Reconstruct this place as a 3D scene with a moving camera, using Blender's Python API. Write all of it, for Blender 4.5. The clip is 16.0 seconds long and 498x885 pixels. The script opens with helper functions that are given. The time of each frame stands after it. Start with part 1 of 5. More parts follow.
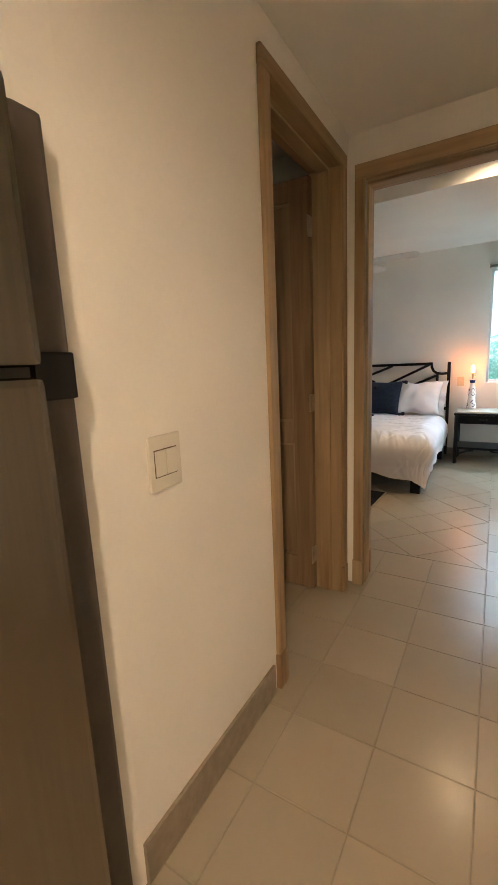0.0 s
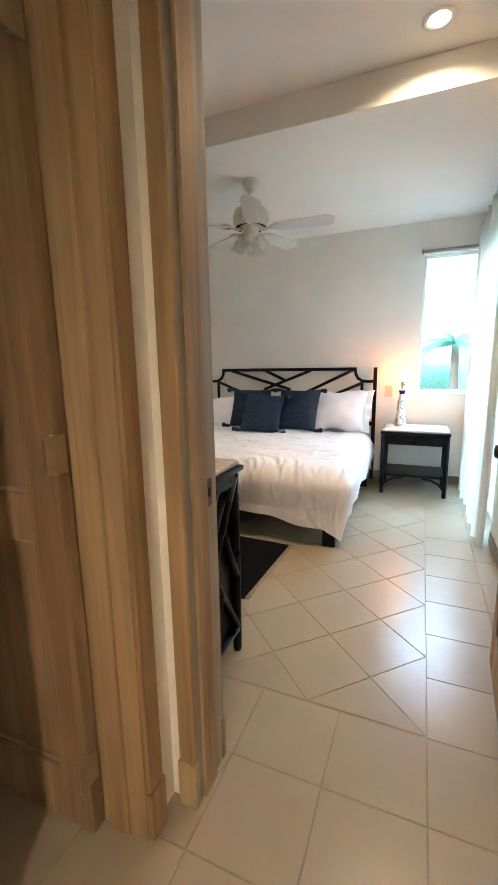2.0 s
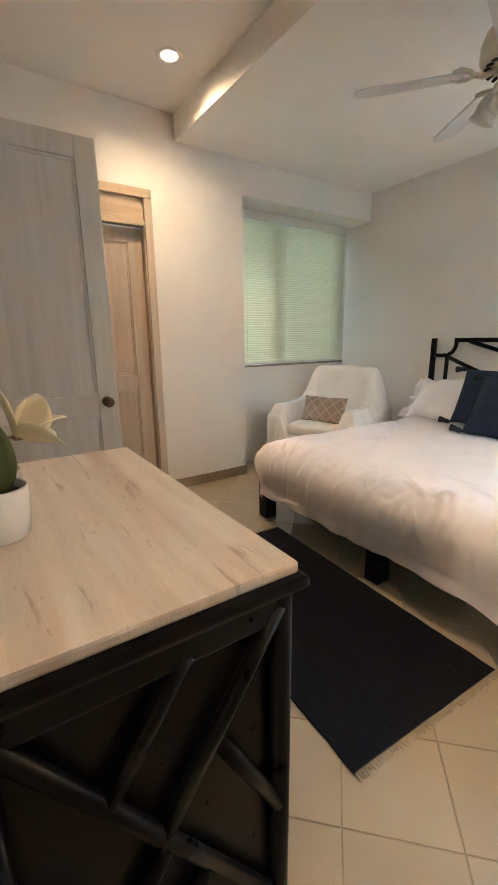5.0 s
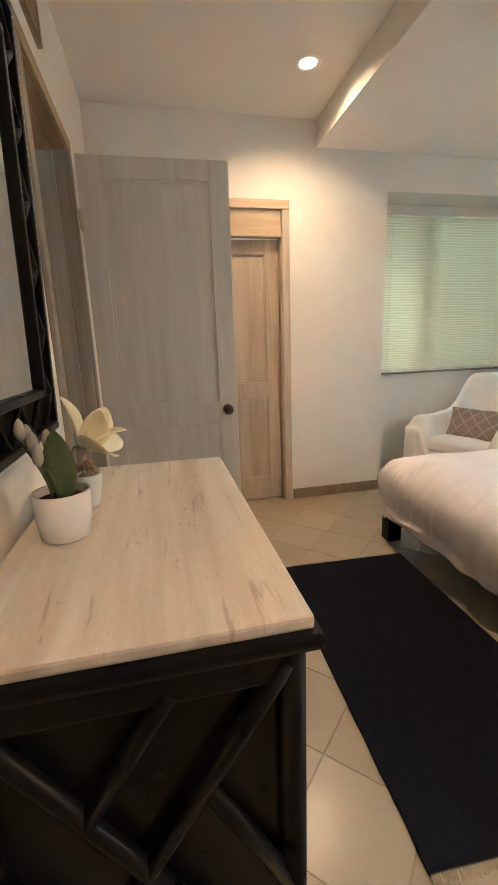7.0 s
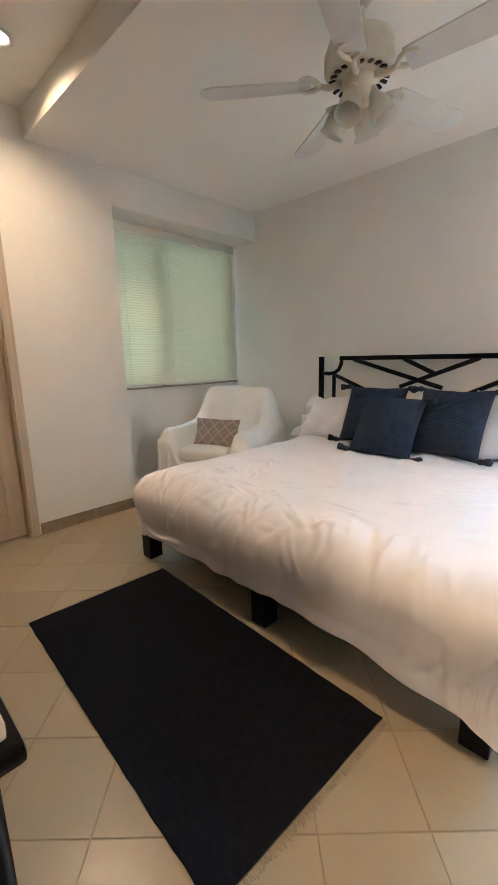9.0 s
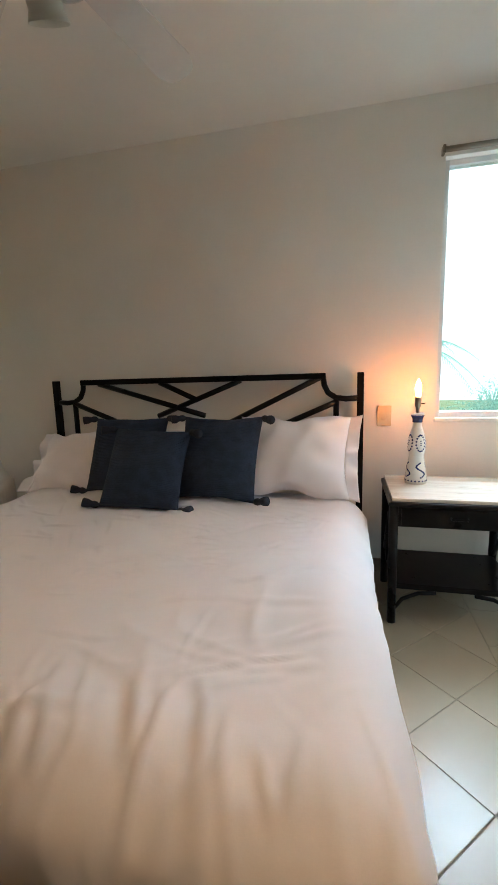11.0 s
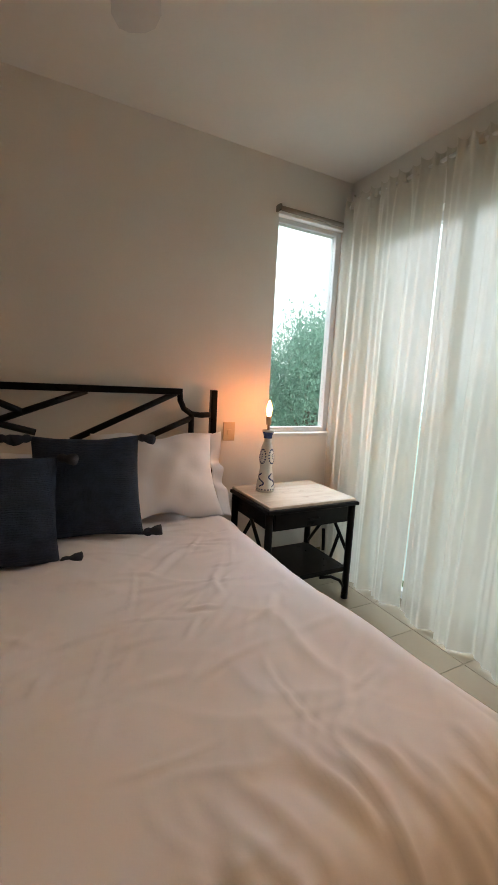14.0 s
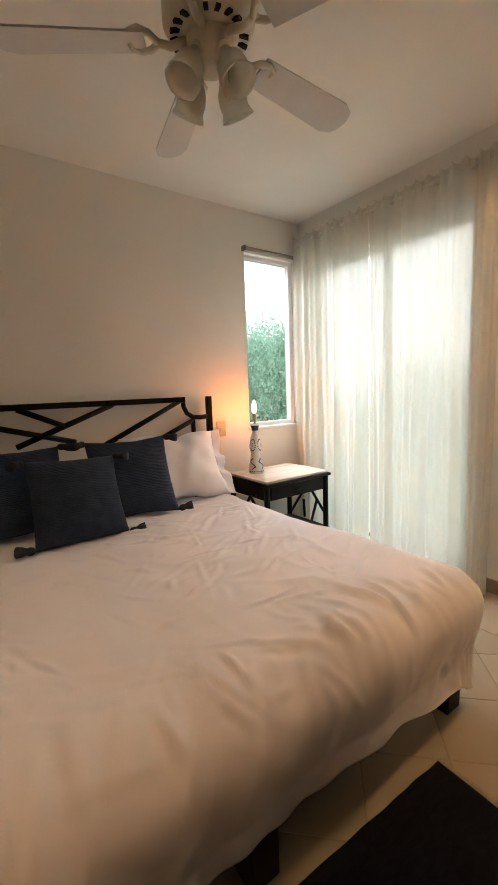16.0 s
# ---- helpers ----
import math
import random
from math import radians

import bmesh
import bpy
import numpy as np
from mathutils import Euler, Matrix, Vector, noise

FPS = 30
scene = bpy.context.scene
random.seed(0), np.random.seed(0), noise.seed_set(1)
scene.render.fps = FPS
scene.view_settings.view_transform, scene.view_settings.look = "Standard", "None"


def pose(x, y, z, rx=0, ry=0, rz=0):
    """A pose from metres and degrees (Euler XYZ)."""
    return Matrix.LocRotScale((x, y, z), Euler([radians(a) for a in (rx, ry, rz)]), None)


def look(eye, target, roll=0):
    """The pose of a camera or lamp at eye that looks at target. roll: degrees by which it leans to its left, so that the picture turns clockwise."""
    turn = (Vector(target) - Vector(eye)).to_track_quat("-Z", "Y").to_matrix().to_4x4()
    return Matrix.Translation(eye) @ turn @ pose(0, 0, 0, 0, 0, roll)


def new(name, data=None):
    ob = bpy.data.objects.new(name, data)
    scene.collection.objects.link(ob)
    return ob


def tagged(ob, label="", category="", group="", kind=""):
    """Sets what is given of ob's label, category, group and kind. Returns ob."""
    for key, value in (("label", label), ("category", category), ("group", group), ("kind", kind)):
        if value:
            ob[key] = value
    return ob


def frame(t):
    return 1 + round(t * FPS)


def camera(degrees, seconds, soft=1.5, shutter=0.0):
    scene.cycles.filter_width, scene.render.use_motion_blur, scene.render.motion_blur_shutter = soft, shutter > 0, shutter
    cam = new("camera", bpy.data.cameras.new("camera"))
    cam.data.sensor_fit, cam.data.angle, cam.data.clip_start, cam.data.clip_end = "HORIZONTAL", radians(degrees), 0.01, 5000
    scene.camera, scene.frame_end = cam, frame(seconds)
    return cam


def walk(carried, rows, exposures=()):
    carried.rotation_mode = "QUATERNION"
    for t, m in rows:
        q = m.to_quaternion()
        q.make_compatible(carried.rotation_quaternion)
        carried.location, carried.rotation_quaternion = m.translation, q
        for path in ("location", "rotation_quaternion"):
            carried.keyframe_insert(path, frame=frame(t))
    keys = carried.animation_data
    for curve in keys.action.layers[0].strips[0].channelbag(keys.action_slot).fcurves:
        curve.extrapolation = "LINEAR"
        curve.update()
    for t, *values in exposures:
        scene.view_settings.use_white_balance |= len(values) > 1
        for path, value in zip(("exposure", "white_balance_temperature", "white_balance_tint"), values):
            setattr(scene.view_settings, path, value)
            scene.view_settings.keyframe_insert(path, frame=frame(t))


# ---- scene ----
cam = camera(62.5, 16.0)
PATH = [
    (0, (-0.018, 1.552, 1.288), (-1.034, 3.236, 0.921), -2.5),
    (0.5, (-0.021, 1.861, 1.269), (-0.936, 3.596, 0.882), -2.9),
    (1, (-0.054, 2.218, 1.276), (-0.835, 4.01, 0.854), -3.4),
    (1.5, (-0.063, 2.579, 1.277), (-0.851, 4.37, 0.862), -1.7),
    (2, (-0.087, 2.917, 1.277), (-0.846, 4.729, 0.904), -0.9),
    (2.5, (-0.145, 3.206, 1.28), (-0.883, 5.03, 0.917), -2.5),
    (3, (-0.156, 3.465, 1.266), (-1.04, 5.213, 0.864), -1.8),
    (3.5, (-0.152, 3.687, 1.263), (-1.238, 5.312, 0.838), -0.8),
    (4, (-0.195, 3.854, 1.256), (-1.49, 5.311, 0.811), -0.5),
    (4.5, (-0.264, 3.977, 1.25), (-1.735, 5.251, 0.787), -0.6),
    (5, (-0.312, 4.056, 1.247), (-1.932, 5.122, 0.755), -0.7),
    (5.2, (-0.322, 4.098, 1.251), (-1.995, 5.067, 0.741), -0.4),
    (7.3, (-0.282, 4.293, 1.267), (-2.193, 4.679, 0.821), -2.2),
    (7.5, (-0.249, 4.304, 1.286), (-2.148, 4.752, 0.847), -2.3),
    (8, (-0.269, 4.308, 1.294), (-2.046, 5.132, 0.893), -0.6),
    (8.5, (-0.315, 4.352, 1.272), (-1.897, 5.498, 0.84), -1.3),
    (9, (-0.357, 4.397, 1.24), (-1.744, 5.78, 0.832), -1.3),
    (9.5, (-0.411, 4.449, 1.251), (-1.553, 6.049, 0.884), -1.9),
    (10, (-0.496, 4.597, 1.24), (-1.409, 6.342, 0.89), -1.4),
    (10.2, (-0.536, 4.704, 1.216), (-1.365, 6.496, 0.9), -1.7),
    (12.3, (-0.797, 5.417, 1.211), (-0.51, 7.368, 0.878), 2.0),
    (12.5, (-0.863, 5.427, 1.224), (-0.449, 7.355, 0.887), 2.2),
    (13, (-1.047, 5.345, 1.248), (-0.435, 7.219, 0.911), 1.9),
    (13.5, (-1.291, 5.278, 1.268), (-0.532, 7.101, 0.95), 3.4),
    (14, (-1.497, 5.268, 1.287), (-0.574, 7.017, 0.995), 2.9),
    (14.5, (-1.704, 5.238, 1.283), (-0.761, 6.976, 0.985), 1.2),
    (15, (-1.902, 5.118, 1.278), (-0.852, 6.78, 0.914), -2.4),
    (15.5, (-2.028, 4.986, 1.297), (-0.954, 6.641, 0.968), -3.0),
    (16, (-2.087, 4.901, 1.266), (-0.933, 6.514, 1.01), -2.1),
]
EXPOSURES = [(0.0, 1.05, 5350, 6), (0.5, 0.84, 4900, 2), (1.0, 1.0, 5150, 3), (1.5, 1.83, 5250, 3), (2.0, 1.78, 5000, 4), (3.0, 1.6, 4750, 4), (4.0, 1.75, 5050, 5), (5.0, 1.87, 5200, 6), (8.0, 1.95, 5400, 7), (9.0, 1.72, 5150, 7), (10.2, 1.3, 5400, 7), (12.4, 0.16, 6250, 13), (14.0, 0.29, 6450, 15), (16.0, 0.84, 6850, 17)]
walk(cam, [(t, look(eye, target, roll)) for t, eye, target, roll in PATH], EXPOSURES)

# ---- world and light ----
world = bpy.data.worlds.new("sky")
scene.world = world
world.use_nodes = True
wn = world.node_tree
sky = wn.nodes.new("ShaderNodeTexSky")
sky.sky_type, sky.sun_disc = "NISHITA", False
sky.sun_elevation, sky.sun_rotation = radians(48), radians(180)
sky.air_density, sky.dust_density = 1.0, 4.0
wn.links.new(sky.outputs[0], wn.nodes["Background"].inputs[0])
wn.nodes["Background"].inputs[1].default_value = 0.15

sun = new("sun", bpy.data.lights.new("sun", "SUN"))
sun.data.energy, sun.data.angle, sun.data.color = 5.0, radians(8), (1.0, 0.95, 0.88)
sun.matrix_world = look((0, -20, 22), (0, 0, 0))

WARM = (1.0, 0.61, 0.30)
DAY = (0.74, 0.91, 1.0)


def area_lamp(name, m, sx, sy, watts, colour, spread=180):
    d = bpy.data.lights.new(name, "AREA")
    d.shape, d.size, d.size_y, d.energy, d.color, d.spread = "RECTANGLE", sx, sy, watts, colour, radians(spread)
    ob = new(name, d)
    ob.matrix_world = m
    return ob


def spot_lamp(name, place, watts, colour, cone=150, blend=0.5, size=0.035):
    d = bpy.data.lights.new(name, "SPOT")
    d.energy, d.color, d.spot_size, d.spot_blend, d.shadow_soft_size = watts, colour, radians(cone), blend, size
    ob = new(name, d)
    ob.location = place
    return ob


area_lamp("skylight_glass_door", look((0.62, 6.775, 1.13), (-1.0, 6.775, 1.13)), 1.19, 2.16, 5.0, DAY)
area_lamp("skylight_high", look((4.6, 6.7, 4.2), (-1.3, 6.7, 0.5)), 2.6, 2.0, 150, DAY)
area_lamp("skylight_window", look((0.13, 8.75, 3.25), (-0.9, 6.2, 0.5)), 1.3, 0.9, 90, DAY)
area_lamp("skylight_side_window", look((-3.90, 6.42, 1.45), (-1, 6.42, 1.45)), 0.46, 0.80, 1.9, (1.0, 0.97, 0.84))
spot_lamp("spot_glow_left", (-2.873, 5.233, 2.806), 29, WARM, 152, 1.0)
spot_lamp("spot_glow_right", (-0.106, 5.27, 2.806), 40, WARM, 152, 1.0)
spot_lamp("kitchen_glow", (0.35, 0.70, 2.365), 102, (1.0, 0.66, 0.36), 170)

# ---- materials ----
def nodes_of(name):
    m = bpy.data.materials.new(name)
    m.use_nodes = True
    return m, m.node_tree, m.node_tree.nodes["Principled BSDF"]


def mat(name, c1, c2, scale=6.0, rough=0.6, bump=0.1, fine=60.0, stretch=(1, 1, 1), metal=0.0, spread=0.06, vary=0.0, detail=6.0, dist=0.004):
    """Two-scale noise colour, noise roughness and a fine bump, in the object's own metres."""
    m, nt, b = nodes_of(name)
    n, l = nt.nodes, nt.links
    tc, mp, info = n.new("ShaderNodeTexCoord"), n.new("ShaderNodeMapping"), n.new("ShaderNodeObjectInfo")
    mp.inputs["Scale"].default_value = stretch
    off = n.new("ShaderNodeVectorMath")
    off.operation = "MULTIPLY"
    off.inputs[1].default_value = (13.0, 7.0, 5.0)
    l.new(info.outputs["Random"], off.inputs[0])
    l.new(tc.outputs["Object"], mp.inputs[0])
    l.new(off.outputs[0], mp.inputs[1])
    a, f = n.new("ShaderNodeTexNoise"), n.new("ShaderNodeTexNoise")
    a.inputs["Scale"].default_value, a.inputs["Detail"].default_value = scale, detail
    f.inputs["Scale"].default_value, f.inputs["Detail"].default_value = fine, 4.0
    l.new(mp.outputs[0], a.inputs[0])
    l.new(mp.outputs[0], f.inputs[0])
    mix = n.new("ShaderNodeMix")
    mix.data_type = "RGBA"
    ramp = n.new("ShaderNodeMapRange")
    ramp.inputs[1].default_value, ramp.inputs[2].default_value = 0.35, 0.65
    add = n.new("ShaderNodeMath")
    add.operation = "MULTIPLY_ADD"
    add.inputs[1].default_value, add.inputs[2].default_value = 0.3, -0.15
    l.new(f.outputs[0], add.inputs[0])
    sm = n.new("ShaderNodeMath")
    l.new(a.outputs[0], sm.inputs[0])
    l.new(add.outputs[0], sm.inputs[1])
    l.new(sm.outputs[0], ramp.inputs[0])
    l.new(ramp.outputs[0], mix.inputs[0])
    mix.inputs[6].default_value, mix.inputs[7].default_value = (*c1, 1), (*c2, 1)
    out = mix.outputs[2]
    if vary:
        hsv, vm = n.new("ShaderNodeHueSaturation"), n.new("ShaderNodeMapRange")
        vm.inputs[3].default_value, vm.inputs[4].default_value = 1 - vary, 1 + vary
        l.new(info.outputs["Random"], vm.inputs[0])
        l.new(vm.outputs[0], hsv.inputs["Value"])
        l.new(out, hsv.inputs["Color"])
        out = hsv.outputs[0]
    l.new(out, b.inputs["Base Color"])
    rm = n.new("ShaderNodeMapRange")
    rm.inputs[3].default_value, rm.inputs[4].default_value = max(0.02, rough - spread), min(1, rough + spread)
    l.new(a.outputs[0], rm.inputs[0])
    l.new(rm.outputs[0], b.inputs["Roughness"])
    b.inputs["Metallic"].default_value = metal
    if bump:
        bp = n.new("ShaderNodeBump")
        bp.inputs["Strength"].default_value, bp.inputs["Distance"].default_value = bump, dist
        l.new(f.outputs[0], bp.inputs["Height"])
        l.new(bp.outputs[0], b.inputs["Normal"])
    return m


def glow(name, colour, strength):
    m, nt, b = nodes_of(name)
    b.inputs["Emission Color"].default_value, b.inputs["Emission Strength"].default_value = (*colour, 1), strength
    b.inputs["Base Color"].default_value = (0.8, 0.8, 0.8, 1)
    return m


def sheer(name, colour, through_part, clear):
    m, nt, b = nodes_of(name)
    n, l = nt.nodes, nt.links
    d, t, c = n.new("ShaderNodeBsdfDiffuse"), n.new("ShaderNodeBsdfTranslucent"), n.new("ShaderNodeBsdfTransparent")
    tc, wv, mx = n.new("ShaderNodeTexCoord"), n.new("ShaderNodeTexNoise"), n.new("ShaderNodeMix")
    mx.data_type = "RGBA"
    wv.inputs["Scale"].default_value = 9
    l.new(tc.outputs["Object"], wv.inputs[0])
    l.new(wv.outputs[0], mx.inputs[0])
    mx.inputs[6].default_value = (*[v * 0.93 for v in colour], 1)
    mx.inputs[7].default_value = (*colour, 1)
    for node in (d, t):
        l.new(mx.outputs[2], node.inputs[0])
    m1, m2 = n.new("ShaderNodeMixShader"), n.new("ShaderNodeMixShader")
    m1.inputs[0].default_value, m2.inputs[0].default_value = through_part, clear
    l.new(d.outputs[0], m1.inputs[1])
    l.new(t.outputs[0], m1.inputs[2])
    l.new(m1.outputs[0], m2.inputs[1])
    l.new(c.outputs[0], m2.inputs[2])
    l.new(m2.outputs[0], n["Material Output"].inputs[0])
    return m


def wood(name, dark, mid, pale, axis, rough=0.55, streaks=0.14):
    """Limed pine: long grain along one axis, knots and pale wash."""
    m, nt, b = nodes_of(name)
    n, l = nt.nodes, nt.links
    tc, mp, info = n.new("ShaderNodeTexCoord"), n.new("ShaderNodeMapping"), n.new("ShaderNodeObjectInfo")
    st = [9.0, 9.0, 9.0]
    st[axis] = 0.55
    mp.inputs["Scale"].default_value = st
    off = n.new("ShaderNodeVectorMath")
    off.operation = "MULTIPLY"
    off.inputs[1].default_value = (31.0, 17.0, 11.0)
    l.new(info.outputs["Random"], off.inputs[0])
    l.new(off.outputs[0], mp.inputs[1])
    l.new(tc.outputs["Object"], mp.inputs[0])
    g, w, k = n.new("ShaderNodeTexNoise"), n.new("ShaderNodeTexNoise"), n.new("ShaderNodeTexNoise")
    g.inputs["Scale"].default_value, g.inputs["Detail"].default_value, g.inputs["Distortion"].default_value = 2.2, 8, 0.6
    w.inputs["Scale"].default_value, w.inputs["Detail"].default_value = 0.8, 3
    k.inputs["Scale"].default_value, k.inputs["Detail"].default_value = 14, 3
    for x in (g, w, k):
        l.new(mp.outputs[0], x.inputs[0])
    r1 = n.new("ShaderNodeValToRGB")
    r1.color_ramp.elements[0].position, r1.color_ramp.elements[0].color = 0.34, (*dark, 1)
    r1.color_ramp.elements[1].position, r1.color_ramp.elements[1].color = 0.66, (*mid, 1)
    l.new(g.outputs[0], r1.inputs[0])
    r2 = n.new("ShaderNodeMapRange")
    r2.inputs[1].default_value, r2.inputs[2].default_value, r2.inputs[4].default_value = 0.42, 0.68, 0.75
    l.new(w.outputs[0], r2.inputs[0])
    mx = n.new("ShaderNodeMix")
    mx.data_type = "RGBA"
    l.new(r2.outputs[0], mx.inputs[0])
    l.new(r1.outputs[0], mx.inputs[6])
    mx.inputs[7].default_value = (*pale, 1)
    fine = n.new("ShaderNodeTexNoise")
    fine.inputs["Scale"].default_value, fine.inputs["Detail"].default_value, fine.inputs["Distortion"].default_value = 3.4, 4, 0.5
    l.new(mp.outputs[0], fine.inputs[0])
    fr = n.new("ShaderNodeMapRange")
    fr.inputs[1].default_value, fr.inputs[2].default_value, fr.inputs[3].default_value, fr.inputs[4].default_value = 0.34, 0.60, 1 - streaks, 1.05
    l.new(fine.outputs[0], fr.inputs[0])
    streak = n.new("ShaderNodeHueSaturation")
    l.new(fr.outputs[0], streak.inputs["Value"])
    l.new(mx.outputs[2], streak.inputs["Color"])
    l.new(streak.outputs[0], b.inputs["Base Color"])
    b.inputs["Roughness"].default_value = rough
    bp = n.new("ShaderNodeBump")
    bp.inputs["Strength"].default_value, bp.inputs["Distance"].default_value = 0.25, 0.002
    l.new(k.outputs[0], bp.inputs["Height"])
    l.new(bp.outputs[0], b.inputs["Normal"])
    return m


def glass_mat(name, tint=(1, 1, 1), rough=0.0):
    m, nt, b = nodes_of(name)
    b.inputs["Base Color"].default_value = (*tint, 1)
    b.inputs["Transmission Weight"].default_value = 1.0
    b.inputs["Roughness"].default_value, b.inputs["IOR"].default_value = rough, 1.45
    return m


PLASTER = mat("plaster", (0.83, 0.80, 0.745), (0.79, 0.76, 0.705), 2.2, 0.75, 0.12, 90, dist=0.002)
CEIL = mat("ceiling_paint", (0.86, 0.84, 0.79), (0.83, 0.81, 0.76), 2.5, 0.8, 0.25, 70, dist=0.002)
TILE = mat("floor_tile", (0.385, 0.328, 0.24), (0.372, 0.315, 0.229), 3.0, 0.25, 0.10, 22, spread=0.03, vary=0.05, detail=2.0, dist=0.002)
GROUT = mat("grout", (0.33, 0.28, 0.21), (0.27, 0.23, 0.17), 9, 0.85, 0.3, 80)
SKIRT = mat("skirting_tile", (0.31, 0.255, 0.185), (0.25, 0.205, 0.148), 22, 0.45, 0.15, 90)
PD, PM, PP = (0.24, 0.148, 0.068), (0.385, 0.262, 0.13), (0.46, 0.35, 0.20)
WOOD_Z = wood("limed_pine_upright", PD, PM, PP, 2)
WOOD_X = wood("limed_pine_level", PD, PM, PP, 0)
WOOD_Y = wood("limed_pine_across", PD, PM, PP, 1)
GREY_Z = wood("greyed_pine", (0.58, 0.54, 0.485), (0.63, 0.59, 0.535), (0.67, 0.635, 0.585), 2, 0.55, 0.03)
# Limed pine toned darker: the bathroom's shade is put into the colour.
SHADED_Z = wood("shaded_pine", (0.19, 0.12, 0.06), (0.31, 0.205, 0.11), (0.42, 0.31, 0.18), 2)
WORN_Z = wood("worn_grey_pine", (0.23, 0.195, 0.15), (0.37, 0.33, 0.27), (0.46, 0.425, 0.365), 2)
WASHED_Y = wood("washed_pine_across", (0.47, 0.35, 0.22), (0.54, 0.42, 0.28), (0.60, 0.50, 0.36), 1, 0.55, 0.08)
WASHED_Z = wood("washed_pine", (0.45, 0.345, 0.235), (0.53, 0.425, 0.31), (0.60, 0.51, 0.40), 2, 0.55, 0.08)
BLACK = mat("black_lacquered_wood", (0.004, 0.004, 0.005), (0.008, 0.0077, 0.0077), 14, 0.30, 0.12, 120, spread=0.08, dist=0.001)
STEEL = mat("brushed_steel", (0.30, 0.275, 0.235), (0.27, 0.245, 0.205), 3, 0.24, 0.02, 40, (1, 30, 0.5), metal=1.0, dist=0.0006)
DARKPLASTIC = mat("dark_grey_casing", (0.06, 0.05, 0.04), (0.085, 0.07, 0.055), 8, 0.5, 0.05, 60)
BRONZE = mat("aged_bronze", (0.10, 0.065, 0.04), (0.16, 0.11, 0.07), 20, 0.38, 0.1, 60, metal=0.9)
BRASS = mat("hinge_metal", (0.50, 0.42, 0.30), (0.42, 0.35, 0.25), 20, 0.4, 0.1, 60, metal=0.8)
LINEN = mat("white_cotton", (0.86, 0.84, 0.885), (0.835, 0.813, 0.858), 4, 0.85, 0.16, 260, dist=0.001)
COVER = mat("cream_slipcover", (0.82, 0.80, 0.765), (0.78, 0.76, 0.725), 5, 0.9, 0.3, 180, dist=0.0015)
TAUPE = mat("taupe_shade_cloth", (0.36, 0.32, 0.26), (0.31, 0.275, 0.22), 12, 0.8, 0.2, 150)
RUG = mat("charcoal_weave", (0.005, 0.0058, 0.010), (0.0095, 0.0106, 0.016), 30, 0.95, 0.6, 160, (1, 3, 1), dist=0.003)
FRINGE = mat("rug_fringe", (0.36, 0.305, 0.22), (0.28, 0.235, 0.165), 20, 0.9, 0.4, 120)
WHITEPAINT = mat("white_enamel", (0.80, 0.79, 0.75), (0.77, 0.76, 0.72), 6, 0.35, 0.03, 60)
FANWHITE = mat("cream_fan_enamel", (0.70, 0.66, 0.56), (0.62, 0.575, 0.47), 14, 0.42, 0.06, 50)
BLADE = mat("white_fan_blade", (0.66, 0.655, 0.63), (0.62, 0.61, 0.59), 8, 0.5, 0.05, 60)
IVORY = mat("ivory_plastic", (0.66, 0.55, 0.38), (0.62, 0.51, 0.35), 10, 0.4, 0.02, 60)
PALEPLASTIC = mat("pale_plastic", (0.70, 0.66, 0.58), (0.67, 0.63, 0.55), 10, 0.4, 0.02, 60)
ALU = mat("white_aluminium", (0.74, 0.75, 0.74), (0.70, 0.71, 0.70), 8, 0.35, 0.02, 60)
CERAMIC = mat("white_glazed_ceramic", (0.82, 0.81, 0.77), (0.78, 0.77, 0.73), 8, 0.2, 0.02, 40)
COBALT = mat("cobalt_glaze", (0.02, 0.03, 0.11), (0.03, 0.045, 0.16), 30, 0.22, 0.02, 40)
DARKGREEN = mat("olive_glaze", (0.10, 0.12, 0.06), (0.07, 0.09, 0.04), 30, 0.3, 0.02, 40)
LEAF = mat("rubbery_leaf", (0.10, 0.14, 0.055), (0.15, 0.19, 0.085), 12, 0.45, 0.1, 60)
PETAL = mat("cream_petal", (0.83, 0.74, 0.50), (0.86, 0.81, 0.64), 10, 0.6, 0.1, 60)
BUD = mat("grey_bud", (0.40, 0.36, 0.30), (0.30, 0.27, 0.23), 30, 0.8, 0.3, 90)
SOIL = mat("dark_soil", (0.03, 0.024, 0.018), (0.05, 0.04, 0.03), 60, 0.95, 0.8, 120)
SHELL = mat("brown_shell", (0.30, 0.18, 0.10), (0.50, 0.38, 0.26), 18, 0.45, 0.2, 60)
MATTE_BLACK = mat("black_screen", (0.01, 0.01, 0.011), (0.014, 0.014, 0.015), 5, 0.2, 0.0, 60)
FOLIAGE = sheer("foliage", (0.22, 0.41, 0.33), 0.5, 0.0)
BARK = mat("bark", (0.14, 0.11, 0.08), (0.09, 0.07, 0.05), 8, 0.9, 0.6, 30)
LAWN = mat("lawn", (0.06, 0.10, 0.035), (0.09, 0.13, 0.05), 0.6, 0.9, 0.3, 8)
SHEER = sheer("sheer_voile", (0.80, 0.77, 0.68), 0.24, 0.13)
SLAT = sheer("blind_slat_vinyl", (0.70, 0.67, 0.53), 0.40, 0.0)
GLASS = glass_mat("window_glass", (0.96, 1.0, 0.98))
MIRROR = mat("mirror_silver", (0.86, 0.87, 0.86), (0.85, 0.86, 0.85), 2, 0.02, 0.0, 10, metal=1.0, spread=0.0)
FROST = sheer("frosted_shade_glass", (0.80, 0.79, 0.73), 0.55, 0.06)
BULB = glow("lamp_filament_glow", (1.0, 0.28, 0.045), 120.0)
